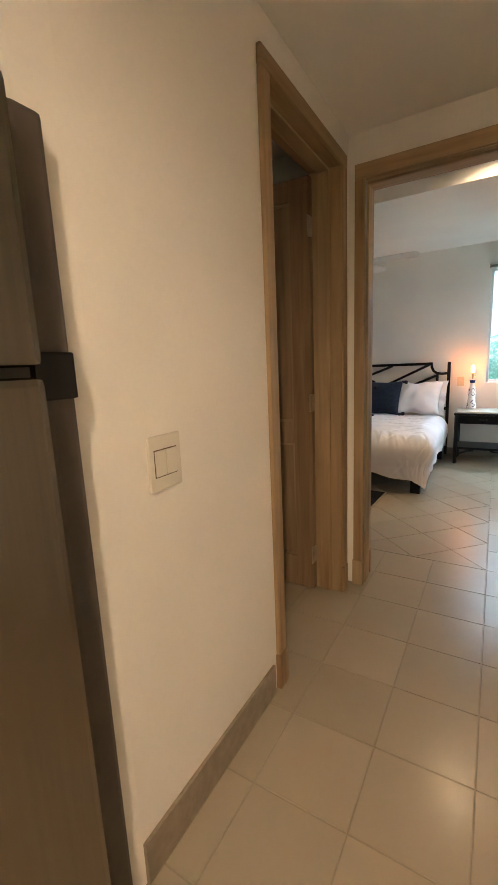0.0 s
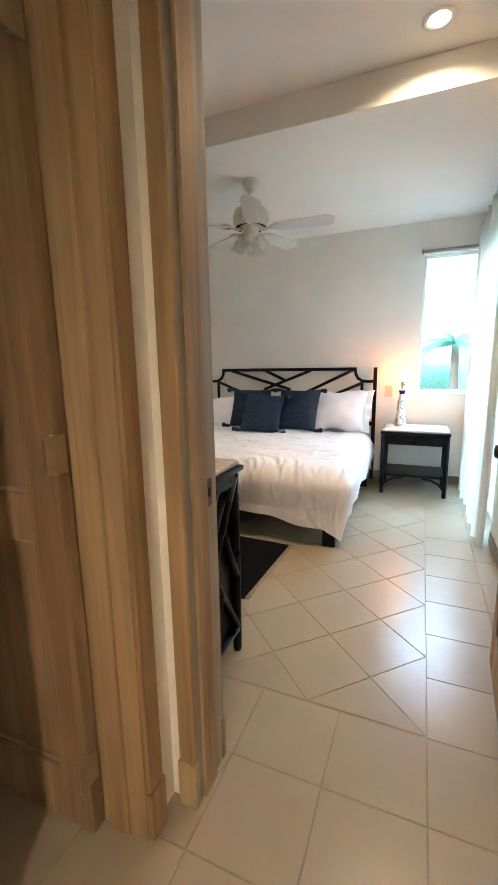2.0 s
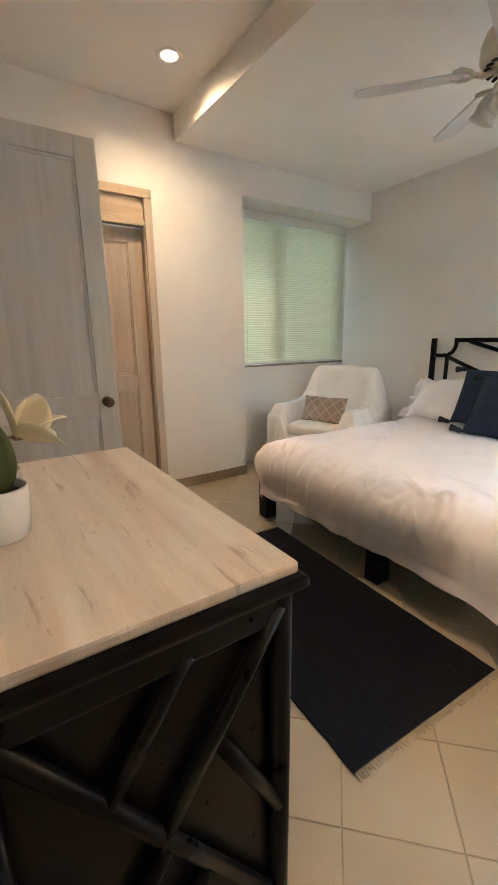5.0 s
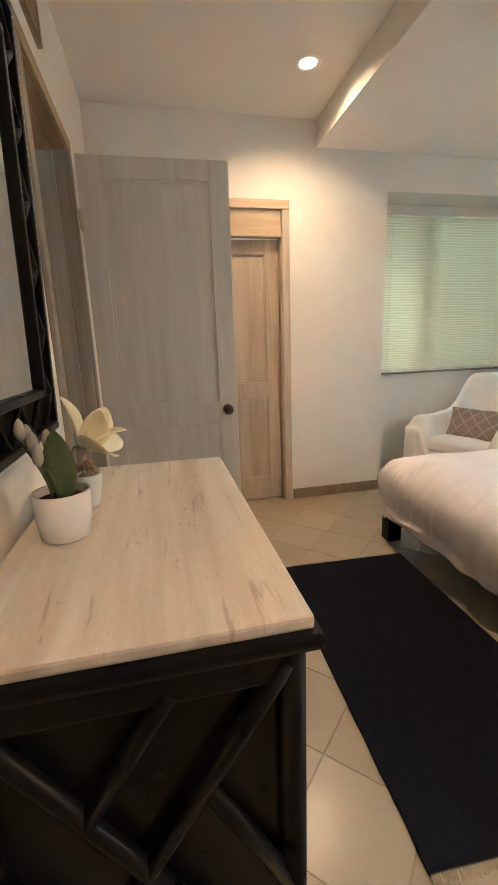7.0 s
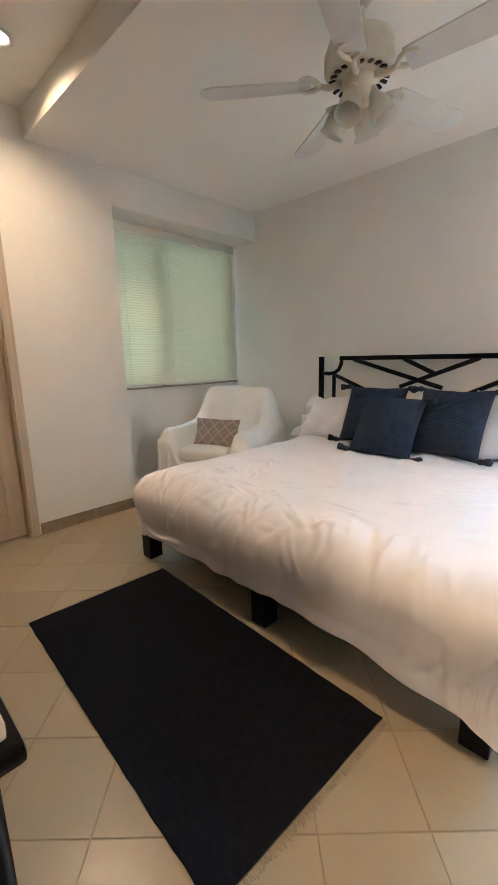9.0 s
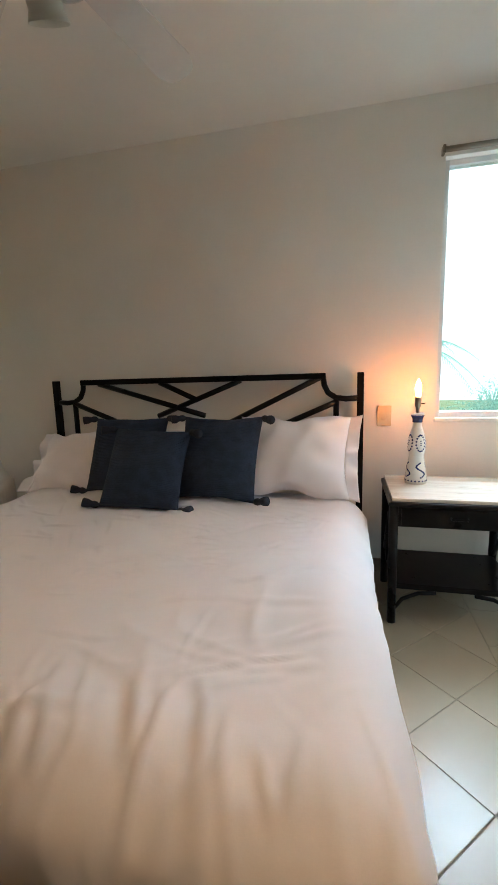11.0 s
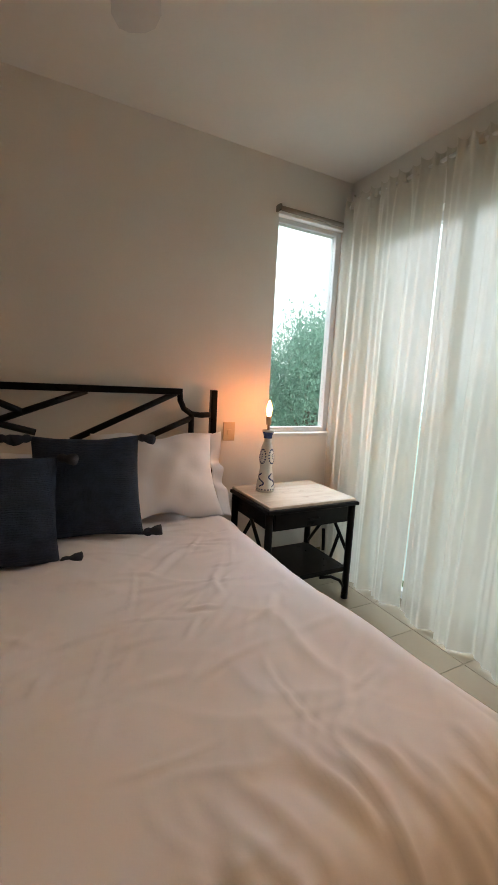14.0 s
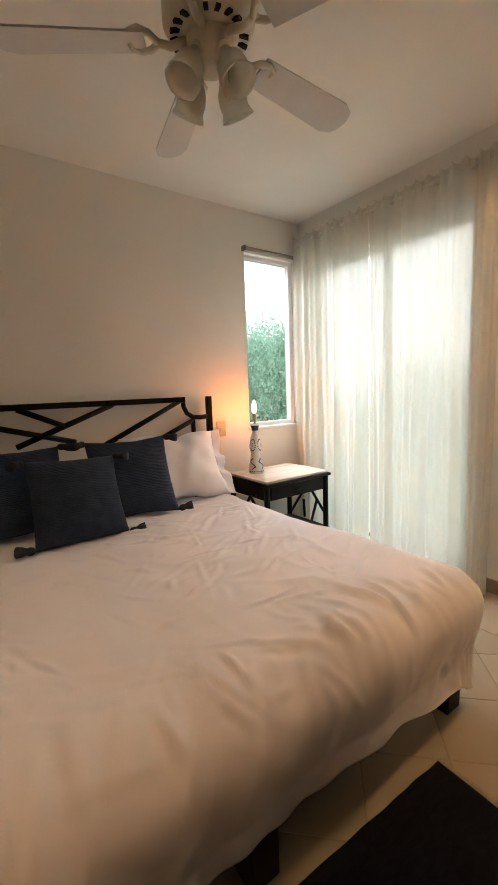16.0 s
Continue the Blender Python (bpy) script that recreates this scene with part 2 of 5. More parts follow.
OVERCAST = glow("overcast_sky", (0.90, 0.99, 1.0), 1.35)
OVERCAST.node_tree.nodes["Principled BSDF"].inputs["Base Color"].default_value = (0.02, 0.02, 0.02, 1)
for dull, level in ((BLACK, 0.14), (RUG, 0.12), (TILE, 0.4)):
    dull.node_tree.nodes["Principled BSDF"].inputs["Specular IOR Level"].default_value = level
SPOTGLOW = glow("downlight_glow", (1.0, 0.74, 0.46), 9.0)


def travertine(name):
    """Beige stone cut along its bedding: cloudy bands, thin broken brown seams and small pits."""
    m = mat(name, (0.76, 0.69, 0.60), (0.63, 0.55, 0.455), 2.6, 0.13, 0.04, 40, (0.7, 6.0, 6.0), spread=0.05, dist=0.001)
    nt = m.node_tree
    n, l = nt.nodes, nt.links
    b = n["Principled BSDF"]
    colour = b.inputs["Base Color"].links[0].from_socket
    tc = n.new("ShaderNodeTexCoord")

    def field(sx, sy, scale, detail, warp):
        mp, v = n.new("ShaderNodeMapping"), n.new("ShaderNodeTexNoise")
        mp.inputs["Scale"].default_value = (sx, sy, 1.0)
        mp.inputs["Rotation"].default_value = (0, 0, radians(3))
        v.inputs["Scale"].default_value, v.inputs["Detail"].default_value, v.inputs["Distortion"].default_value = scale, detail, warp
        l.new(tc.outputs["Object"], mp.inputs[0])
        l.new(mp.outputs[0], v.inputs[0])
        return v.outputs[0]

    def ranged(value, lo, hi, a, z):
        r = n.new("ShaderNodeMapRange")
        for k, x in enumerate((lo, hi, a, z)):
            r.inputs[k + 1].default_value = x
        l.new(value, r.inputs[0])
        return r.outputs[0]

    def times(p, q):
        k = n.new("ShaderNodeMath")
        k.operation = "MULTIPLY"
        l.new(p, k.inputs[0])
        l.new(q, k.inputs[1])
        return k.outputs[0]

    def seam(value):
        k, a = n.new("ShaderNodeMath"), n.new("ShaderNodeMath")
        k.operation, a.operation = "SUBTRACT", "ABSOLUTE"
        k.inputs[1].default_value = 0.5
        l.new(value, k.inputs[0])
        l.new(k.outputs[0], a.inputs[0])
        return a.outputs[0]

    def stain(base, amount, tone):
        mx = n.new("ShaderNodeMix")
        mx.data_type = "RGBA"
        l.new(amount, mx.inputs[0])
        l.new(base, mx.inputs[6])
        mx.inputs[7].default_value = (*tone, 1)
        return mx.outputs[2]

    seams = times(ranged(seam(field(1.3, 15.0, 1.0, 9, 0.15)), 0.0, 0.018, 0.48, 0.0), ranged(field(3.0, 8.0, 1.6, 4, 0.0), 0.47, 0.58, 0.0, 1.0))
    pits = times(ranged(field(22.0, 90.0, 1.0, 3, 0.4), 0.63, 0.70, 0.0, 0.3), ranged(field(1.5, 12.0, 1.0, 3, 0.2), 0.48, 0.60, 0.0, 1.0))
    colour = stain(colour, ranged(field(0.6, 11.0, 1.0, 5, 0.2), 0.52, 0.70, 0.0, 0.5), (0.50, 0.40, 0.30))
    colour = stain(colour, seams, (0.24, 0.175, 0.12))
    colour = stain(colour, pits, (0.22, 0.16, 0.11))
    l.new(colour, b.inputs["Base Color"])
    return m


TRAV = travertine("travertine")


def ribbed(name, c1, c2, scale, axis="Z"):
    """Knitted cloth with ribs across."""
    m = mat(name, c1, c2, 18, 0.92, 0.0, 120)
    nt = m.node_tree
    n, l = nt.nodes, nt.links
    tc, w, bp = n.new("ShaderNodeTexCoord"), n.new("ShaderNodeTexWave"), n.new("ShaderNodeBump")
    w.bands_direction = axis
    w.inputs["Scale"].default_value, w.inputs["Distortion"].default_value, w.inputs["Detail Scale"].default_value = scale, 4.5, 2.0
    l.new(tc.outputs["Object"], w.inputs[0])
    bp.inputs["Strength"].default_value, bp.inputs["Distance"].default_value = 0.7, 0.003
    l.new(w.outputs[1], bp.inputs["Height"])
    l.new(bp.outputs[0], n["Principled BSDF"].inputs["Normal"])
    return m


NAVY = ribbed("navy_knit", (0.010, 0.020, 0.046), (0.019, 0.034, 0.072), 36, "Y")
TASSEL = mat("navy_yarn", (0.018, 0.022, 0.036), (0.03, 0.034, 0.05), 40, 0.95, 0.6, 200)


def quatrefoil(name):
    """Taupe cloth with a paler ogee trellis."""
    m = mat(name, (0.30, 0.24, 0.20), (0.26, 0.21, 0.17), 20, 0.9, 0.3, 200)
    nt = m.node_tree
    n, l = nt.nodes, nt.links
    b = n["Principled BSDF"]
    base = b.inputs["Base Color"].links[0].from_socket
    tc, v = n.new("ShaderNodeTexCoord"), n.new("ShaderNodeTexVoronoi")
    v.feature = "DISTANCE_TO_EDGE"
    v.inputs["Scale"].default_value, v.inputs["Randomness"].default_value = 13, 0.0
    mp = n.new("ShaderNodeMapping")
    mp.inputs["Rotation"].default_value = (0, 0, radians(45))
    mp.inputs["Scale"].default_value = (1, 1, 0)
    l.new(tc.outputs["Object"], mp.inputs[0])
    l.new(mp.outputs[0], v.inputs[0])
    r = n.new("ShaderNodeMapRange")
    r.inputs[1].default_value, r.inputs[2].default_value, r.inputs[3].default_value, r.inputs[4].default_value = 0.05, 0.09, 0.8, 0.0
    l.new(v.outputs[0], r.inputs[0])
    mx = n.new("ShaderNodeMix")
    mx.data_type = "RGBA"
    l.new(r.outputs[0], mx.inputs[0])
    l.new(base, mx.inputs[6])
    mx.inputs[7].default_value = (0.42, 0.36, 0.30, 1)
    l.new(mx.outputs[2], b.inputs["Base Color"])
    return m


TRELLIS = quatrefoil("taupe_trellis_cloth")


# ---- mesh helpers ----
def part(name, bm, material, parent=None, label="", smooth=False):
    me = bpy.data.meshes.new(name)
    bmesh.ops.recalc_face_normals(bm, faces=bm.faces)
    bm.to_mesh(me)
    bm.free()
    me.materials.append(material)
    if smooth:
        for p in me.polygons:
            p.use_smooth = True
    ob = new(name, me)
    if parent:
        ob.parent = parent
    if label:
        ob["label"] = label
    return ob


def thing(name, m, label, category, group=""):
    ob = new(name)
    ob.empty_display_size = 0.1
    ob.matrix_world = m
    return tagged(ob, label, category, group)


def structure(name, bm, material, label, category, smooth=False):
    return tagged(part(name, bm, material, None, "", smooth), label, category, "", "structure")


def box(bm, x0, x1, y0, y1, z0, z1, bevel=0.0, m=None):
    c = [bm.verts.new((x, y, z)) for x in (x0, x1) for y in (y0, y1) for z in (z0, z1)]
    fs = [bm.faces.new([c[i] for i in q]) for q in ((0, 1, 3, 2), (4, 6, 7, 5), (0, 4, 5, 1), (2, 3, 7, 6), (0, 2, 6, 4), (1, 5, 7, 3))]
    vs = c
    if bevel:
        es = list({e for f in fs for e in f.edges})
        r = bmesh.ops.bevel(bm, geom=es, offset=bevel, segments=2, profile=0.6, affect="EDGES")
        vs = list({v for f in r["faces"] for v in f.verts} | {v for v in c if v.is_valid})
    if m is not None:
        for v in vs:
            v.co = m @ v.co
    return bm


def boxes(*rows, bevel=0.0):
    bm = bmesh.new()
    for r in rows:
        box(bm, *r, bevel=bevel)
    return bm


def tube(bm, pts, radii, seg=10, cap=True):
    """A round bar along points, with a radius for each."""
    pts = [Vector(p) for p in pts]
    if isinstance(radii, (int, float)):
        radii = [radii] * len(pts)
    rings, side = [], None
    for i, p in enumerate(pts):
        d = (pts[min(i + 1, len(pts) - 1)] - pts[max(i - 1, 0)]).normalized()
        if side is None:
            side = d.orthogonal().normalized()
        side = (side - d * side.dot(d)).normalized()
        up = d.cross(side)
        rings.append([bm.verts.new(p + radii[i] * (math.cos(a) * side + math.sin(a) * up)) for a in (2 * math.pi * k / seg for k in range(seg))])
    for a, b in zip(rings, rings[1:]):
        for k in range(seg):
            bm.faces.new((a[k], a[(k + 1) % seg], b[(k + 1) % seg], b[k]))
    if cap:
        bm.faces.new(rings[0])
        bm.faces.new(rings[-1])
    return bm


def lathe(bm, profile, seg=24, m=None):
    rings = []
    for r, z in profile:
        rings.append([bm.verts.new((r * math.cos(a), r * math.sin(a), z)) for a in (2 * math.pi * k / seg for k in range(seg))])
    for a, b in zip(rings, rings[1:]):
        for k in range(seg):
            bm.faces.new((a[k], a[(k + 1) % seg], b[(k + 1) % seg], b[k]))
    bm.faces.new(rings[0])
    bm.faces.new(rings[-1])
    if m is not None:
        for ring in rings:
            for v in ring:
                v.co = m @ v.co
    return bm


def soft_box(w, d, h, r, n=14, amp=0.006, freq=4.0, seed=0.0, crown=0.0):
    """A cushion-like block on z = 0, its edges rounded by r, its skin uneven."""
    bm = bmesh.new()
    bmesh.ops.create_cube(bm, size=2.0)
    bmesh.ops.subdivide_edges(bm, edges=bm.edges[:], cuts=n, use_grid_fill=True)
    hx, hy, hz = w / 2, d / 2, h / 2
    for v in bm.verts:
        p = Vector((v.co.x * hx, v.co.y * hy, v.co.z * hz))
        q = Vector((max(-hx + r, min(hx - r, p.x)), max(-hy + r, min(hy - r, p.y)), max(-hz + r, min(hz - r, p.z))))
        if (p - q).length > 1e-6:
            p = q + (p - q).normalized() * r
        if crown and p.z > 0:
            p.z += crown * (1 - (p.x / hx) ** 2) * (1 - (p.y / hy) ** 2)
        s = p * freq + Vector((seed, seed * 2, -seed))
        p += amp * Vector((noise.noise(s), noise.noise(s + Vector((9, 0, 0))), noise.noise(s + Vector((0, 9, 0)))))
        v.co = p + Vector((0, 0, hz))
    return bm


def pillow_mesh(w, h, t, n=26, seed=0.0, pinch=0.06, crease=0.008):
    """A filled pillow in the x-y plane, thick along z, its sides drawn in."""
    bm = bmesh.new()
    sides = []
    for sgn in (1, -1):
        g = []
        for i in range(n + 1):
            row = []
            for j in range(n + 1):
                u, v = 2 * i / n - 1, 2 * j / n - 1
                k = max(0.0, (1 - abs(u) ** 2.5) * (1 - abs(v) ** 2.5)) ** 0.55
                x = u * w / 2 * (1 - pinch * (1 - v * v))
                y = v * h / 2 * (1 - pinch * (1 - u * u) + (0.16 if crease > 0.01 else 0.03) * noise.noise(Vector((u * 1.7 + seed * 1.3, 0.5, 0))))
                edge = (abs(u) ** 3 + abs(v) ** 3) * 0.5
                wr = crease * noise.noise(Vector((x * 9 + seed, y * 9, sgn * 3.0 + seed))) * (0.4 + edge)
                row.append(bm.verts.new((x, y, sgn * (t / 2 * k + 0.004) + wr * (1 if k > 0.05 else 0))))
            g.append(row)
        sides.append(g)
        for i in range(n):
            for j in range(n):
                bm.faces.new((g[i][j], g[i + 1][j], g[i + 1][j + 1], g[i][j + 1]))
    a, b = sides
    rim = [(i, 0) for i in range(n)] + [(n, j) for j in range(n)] + [(n - i, n) for i in range(n)] + [(0, n - j) for j in range(n)]
    for (i, j), (k, q) in zip(rim, rim[1:] + rim[:1]):
        bm.faces.new((a[i][j], a[k][q], b[k][q], b[i][j]))
    return bm


# ---- the large structure ----
XL, XR, YN, YB, ZB, ZE, ZH = -3.435, 0.43, 3.925, 7.615, 2.63, 2.80, 2.38

structure("wall_north", boxes(
    (-3.87, -0.13, YB, YB + 0.15, 0, 3.0), (0.40, 0.58, YB, YB + 0.15, 0, 3.0),
    (-0.13, 0.40, YB, YB + 0.15, 0, 0.955), (-0.13, 0.40, YB, YB + 0.15, 2.325, 3.0)), PLASTER, "off-white painted plaster wall behind the bed", "wall")
structure("wall_east", boxes(
    (XR, 0.58, YN, 6.13, 0, 3.0), (XR, 0.58, 7.42, YB, 0, 3.0), (XR, 0.58, 6.13, 7.42, 2.26, 3.0)), PLASTER, "off-white plaster wall around the glass door", "wall")
structure("wall_west", boxes(
    (XL - 0.15, XL, YN, 4.47, 0, 3.0), (XL - 0.15, XL, 4.47, 5.235, 2.24, 3.0), (XL - 0.15, XL, 5.235, 5.80, 0, 3.0),
    (-3.87, XL, 5.80, 6.075, 0, 3.0), (-3.75, XL, 6.075, YB, 2.37, 3.0)), PLASTER, "off-white plaster wall with closet door and window niche", "wall")
structure("wall_niche", boxes(
    (-3.87, -3.75, 6.075, 6.13, 0, 3.0), (-3.87, -3.75, 7.53, YB, 0, 3.0),
    (-3.87, -3.75, 6.13, 7.53, 0, 0.99), (-3.87, -3.75, 6.13, 7.53, 2.35, 3.0)), PLASTER, "off-white plaster wall of the window niche", "wall")
structure("wall_south", boxes(
    (-3.585, -2.66, 3.775, YN, 0, 3.0), (-2.66, -1.89, 3.775, YN, 2.225, 3.0), (-1.89, -0.652, 3.775, YN, 0, 3.0),
    (-0.652, 0.25, 3.775, YN, 2.19, 3.0), (0.25, 1.10, 3.775, YN, 0, 3.0)), PLASTER, "off-white plaster wall with the bedroom doorway", "wall")
structure("wall_hall_west", boxes(
    (-0.86, -0.71, 2.10, 2.875, 0, 2.6), (-0.86, -0.71, 2.875, 3.665, 2.23, 2.6), (-0.86, -0.71, 3.665, 3.775, 0, 2.6)), PLASTER, "warm off-white hallway wall with a light switch", "wall")
structure("wall_hall_east", boxes((0.95, 1.10, -0.8, 3.775, 0, 2.6)), PLASTER, "plain off-white hallway wall", "wall")
structure("wall_kitchen", boxes((-1.70, 1.10, -0.95, -0.8, 0, 2.6), (-1.70, -1.55, -0.8, 2.0, 0, 2.6)), PLASTER, "plain off-white kitchen wall", "wall")
structure("wall_bathroom", boxes(
    (-3.40, -0.71, 2.0, 2.10, 0, 2.6), (-3.55, -3.40, 2.0, 3.775, 0, 2.6)), PLASTER, "plain off-white bathroom wall", "wall")
structure("ceiling_bedroom", boxes((-3.75, XR, 5.50, YB, ZB, 2.98)), CEIL, "white painted dropped ceiling over the bed", "ceiling")
structure("ceiling_entry", boxes(*[(a, b, c, d, ZE, 2.98) for a, b, c, d in ((XL, XR, YN, 5.183), (XL, -2.923, 5.183, 5.32), (-2.823, -0.156, 5.183, 5.32), (-0.056, XR, 5.183, 5.32), (XL, XR, 5.32, 5.50), (-2.923, -2.823, 5.283, 5.32), (-0.156, -0.056, 5.183, 5.22))]), CEIL, "white painted raised ceiling with downlights", "ceiling")
structure("ceiling_hall", boxes((-1.55, 0.95, -0.8, 2.0, ZH, 2.5), (-0.71, 0.95, 2.0, 3.775, ZH, 2.5), (-3.40, -0.86, 2.10, 3.775, ZH, 2.5)), CEIL, "white painted hallway ceiling", "ceiling")
structure("roof_slab", boxes((-4.0, 1.2, -1.0, 7.80, 3.0, 3.1)), PLASTER, "plain flat roof slab", "roof")
structure("closet", boxes((-4.05, -3.97, 4.3, 5.4, 0, 2.6), (-4.05, -3.585, 4.3, 4.4, 0, 2.6), (-4.05, -3.585, 5.35, 5.45, 0, 2.6)), PLASTER, "plain closet wall", "wall")

# skirting tiles
structure("baseboard_hall", boxes((-0.71, -0.698, 2.10, 2.81, 0, 0.125), bevel=0.003), SKIRT, "beige tile skirting along the hallway wall", "baseboard")
structure("baseboard_west", boxes((XL, XL + 0.012, 5.30, 6.075, 0, 0.085), (XL, XL + 0.012, YN, 4.42, 0, 0.085), bevel=0.003), SKIRT, "beige tile skirting along the closet wall", "baseboard")
structure("baseboard_north", boxes((-3.75, XR, YB - 0.012, YB, 0, 0.085), bevel=0.003), SKIRT, "beige tile skirting behind the bed", "baseboard")
structure("baseboard_south", boxes((-1.82, -0.70, YN, YN + 0.012, 0, 0.085), (-3.42, -2.74, YN, YN + 0.012, 0, 0.085), bevel=0.003), SKIRT, "beige tile skirting under the mirror wall", "baseboard")
structure("baseboard_east", boxes((XR - 0.012, XR, 3.94, 6.10, 0, 0.085), bevel=0.003), SKIRT, "beige tile skirting beside the glass door", "baseboard")


# ---- doors ----
def leaf_parts(parent, w, h, t, wz, split=0.42):
    """A two-panel leaf in the x-z plane from its hinge edge at x = 0."""
    s, z1, z2 = 0.105, h * split - 0.06, h * split + 0.06
    part("stile", boxes((0.0, s, -t / 2, t / 2, 0.008, h), bevel=0.003), wz, parent)
    part("stile", boxes((w - s, w, -t / 2, t / 2, 0.008, h), bevel=0.003), wz, parent)
    for a, b in ((0.008, 0.19), (z1, z2), (h - 0.10, h)):
        part("rail", boxes((s, w - s, -t / 2, t / 2, a, b), bevel=0.003), wz, parent)
    for a, b in ((0.19, z1), (z2, h - 0.10)):
        part("panel", boxes((s + 0.012, w - s - 0.012, -t / 2 + 0.017, t / 2 - 0.017, a + 0.012, b - 0.012)), wz, parent)
        bm = bmesh.new()
        for y in (-t / 2 + 0.009, t / 2 - 0.016):
            box(bm, s, s + 0.012, y, y + 0.007, a, b)
            box(bm, w - s - 0.012, w - s, y, y + 0.007, a, b)
            box(bm, s + 0.012, w - s - 0.012, y, y + 0.007, a, a + 0.012)
            box(bm, s + 0.012, w - s - 0.012, y, y + 0.007, b - 0.012, b)
        part("moulding", bm, wz, parent)


def knob_parts(parent, x, z, t):
    for sg in (1, -1):
        bm = bmesh.new()
        turn = Matrix.Translation((x, sg * t / 2, z)) @ Matrix.Rotation(radians(-90 * sg), 4, "X")
        lathe(bm, [(0.028, 0), (0.028, 0.006), (0.012, 0.010), (0.011, 0.028), (0.024, 0.036), (0.029, 0.048), (0.024, 0.060), (0.008, 0.064)], 18, turn)
        part("door_knob", bm, BRONZE, parent, "dark bronze knob", True)


def hinge_part(parent, x, y, z):
    bm = boxes((x - 0.003, x + 0.003, y - 0.03, y + 0.03, z - 0.045, z + 0.045))
    tube(bm, [(x + 0.004, y, z - 0.048), (x + 0.004, y, z + 0.048)], 0.006, 8)
    part("hinge", bm, BRASS, parent, "pale metal hinge")


# doorway into the bedroom: lining and casing
d1 = tagged(new("doorway_bedroom"), "limed pine door frame around the bedroom doorway", "door frame", "", "structure")
part("jamb", boxes((-0.652, -0.622, 3.768, 3.932, 0, 2.19), bevel=0.002), WORN_Z, d1, "greyed worn jamb")
part("jamb", boxes((0.22, 0.25, 3.768, 3.932, 0, 2.19), bevel=0.002), WOOD_Z, d1)
part("head_jamb", boxes((-0.622, 0.22, 3.768, 3.932, 2.16, 2.19), bevel=0.002), WOOD_X, d1)
part("door_stop", boxes((-0.622, -0.611, 3.80, 3.87, 0, 2.148), bevel=0.002), WOOD_Z, d1)
part("door_stop", boxes((0.208, 0.22, 3.80, 3.87, 0, 2.148), bevel=0.002), WOOD_Z, d1)
part("door_stop", boxes((-0.622, 0.22, 3.80, 3.87, 2.148, 2.16), bevel=0.002), WOOD_X, d1)
for y0, y1 in ((3.757, 3.775), (3.925, 3.943)):
    for x0, x1 in ((-0.674, -0.622), (0.225, 0.282)):
        part("casing", boxes((x0, x1, y0, y1, 0.15, 2.165), bevel=0.005), WOOD_Z, d1)
        part("plinth_block", boxes((x0 - 0.004, x1 + 0.004, y0 - (0.005 if y0 < 3.8 else 0), y1 + (0.005 if y0 > 3.8 else 0), 0, 0.15), bevel=0.004), WOOD_Z, d1)
    part("casing_head", boxes((-0.674, 0.282, y0, y1, 2.165, 2.235), bevel=0.005), WOOD_X, d1)
strike = part("strike_plate", boxes((-0.6222, -0.6200, 3.880, 3.912, 0.885, 0.965), bevel=0.001), BRONZE, d1, "worn dark metal strike plate")
part("latch_hole", boxes((-0.6235, -0.6194, 3.889, 3.903, 0.912, 0.940), bevel=0.001), MATTE_BLACK, strike)

door1 = thing("door_1", pose(0.225, 3.955, 0, 0, 0, 86.5), "open limed pine panel door standing along the wall", "door")
tagged(door1, kind="structure")
leaf_parts(door1, 0.80, 2.13, 0.042, WOOD_Z)
knob_parts(door1, 0.74, 0.935, 0.042)

# doorway from the hall into the bathroom
d2 = tagged(new("doorway_hall_bathroom"), "limed pine door frame in the hallway wall", "door frame", "", "structure")
for y0, y1 in ((2.875, 2.905), (3.635, 3.665)):
    part("jamb", boxes((-0.867, -0.703, y0, y1, 0, 2.23), bevel=0.002), WOOD_Z, d2)
part("head_jamb", boxes((-0.867, -0.703, 2.905, 3.635, 2.20, 2.23), bevel=0.002), WOOD_Y, d2)
for y0, y1 in ((2.905, 2.917), (3.623, 3.635)):
    part("door_stop", boxes((-0.82, -0.76, y0, y1, 0, 2.188), bevel=0.002), WOOD_Z, d2)
part("door_stop", boxes((-0.82, -0.76, 2.905, 3.635, 2.188, 2.20), bevel=0.002), WOOD_Y, d2)
for y0, y1 in ((2.838, 2.898), (3.642, 3.702)):
    part("casing", boxes((-0.71, -0.692, y0, y1, 0.15, 2.20), bevel=0.005), WOOD_Z, d2)
    part("plinth_block", boxes((-0.71, -0.687, y0 - 0.004, y1 + 0.004, 0, 0.15), bevel=0.004), WOOD_Z, d2)
part("casing_head", boxes((-0.71, -0.692, 2.838, 3.702, 2.20, 2.26), bevel=0.005), WOOD_Y, d2)

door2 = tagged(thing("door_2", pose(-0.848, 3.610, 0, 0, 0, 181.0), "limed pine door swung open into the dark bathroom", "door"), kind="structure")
# The leaf's darker pine stands in for the dim room's shade.
leaf_parts(door2, 0.72, 2.18, 0.040, SHADED_Z)
knob_parts(door2, 0.66, 0.95, 0.040)
for z in (0.22, 1.08, 1.95):
    hinge_part(door2, -0.002, 0.022, z)

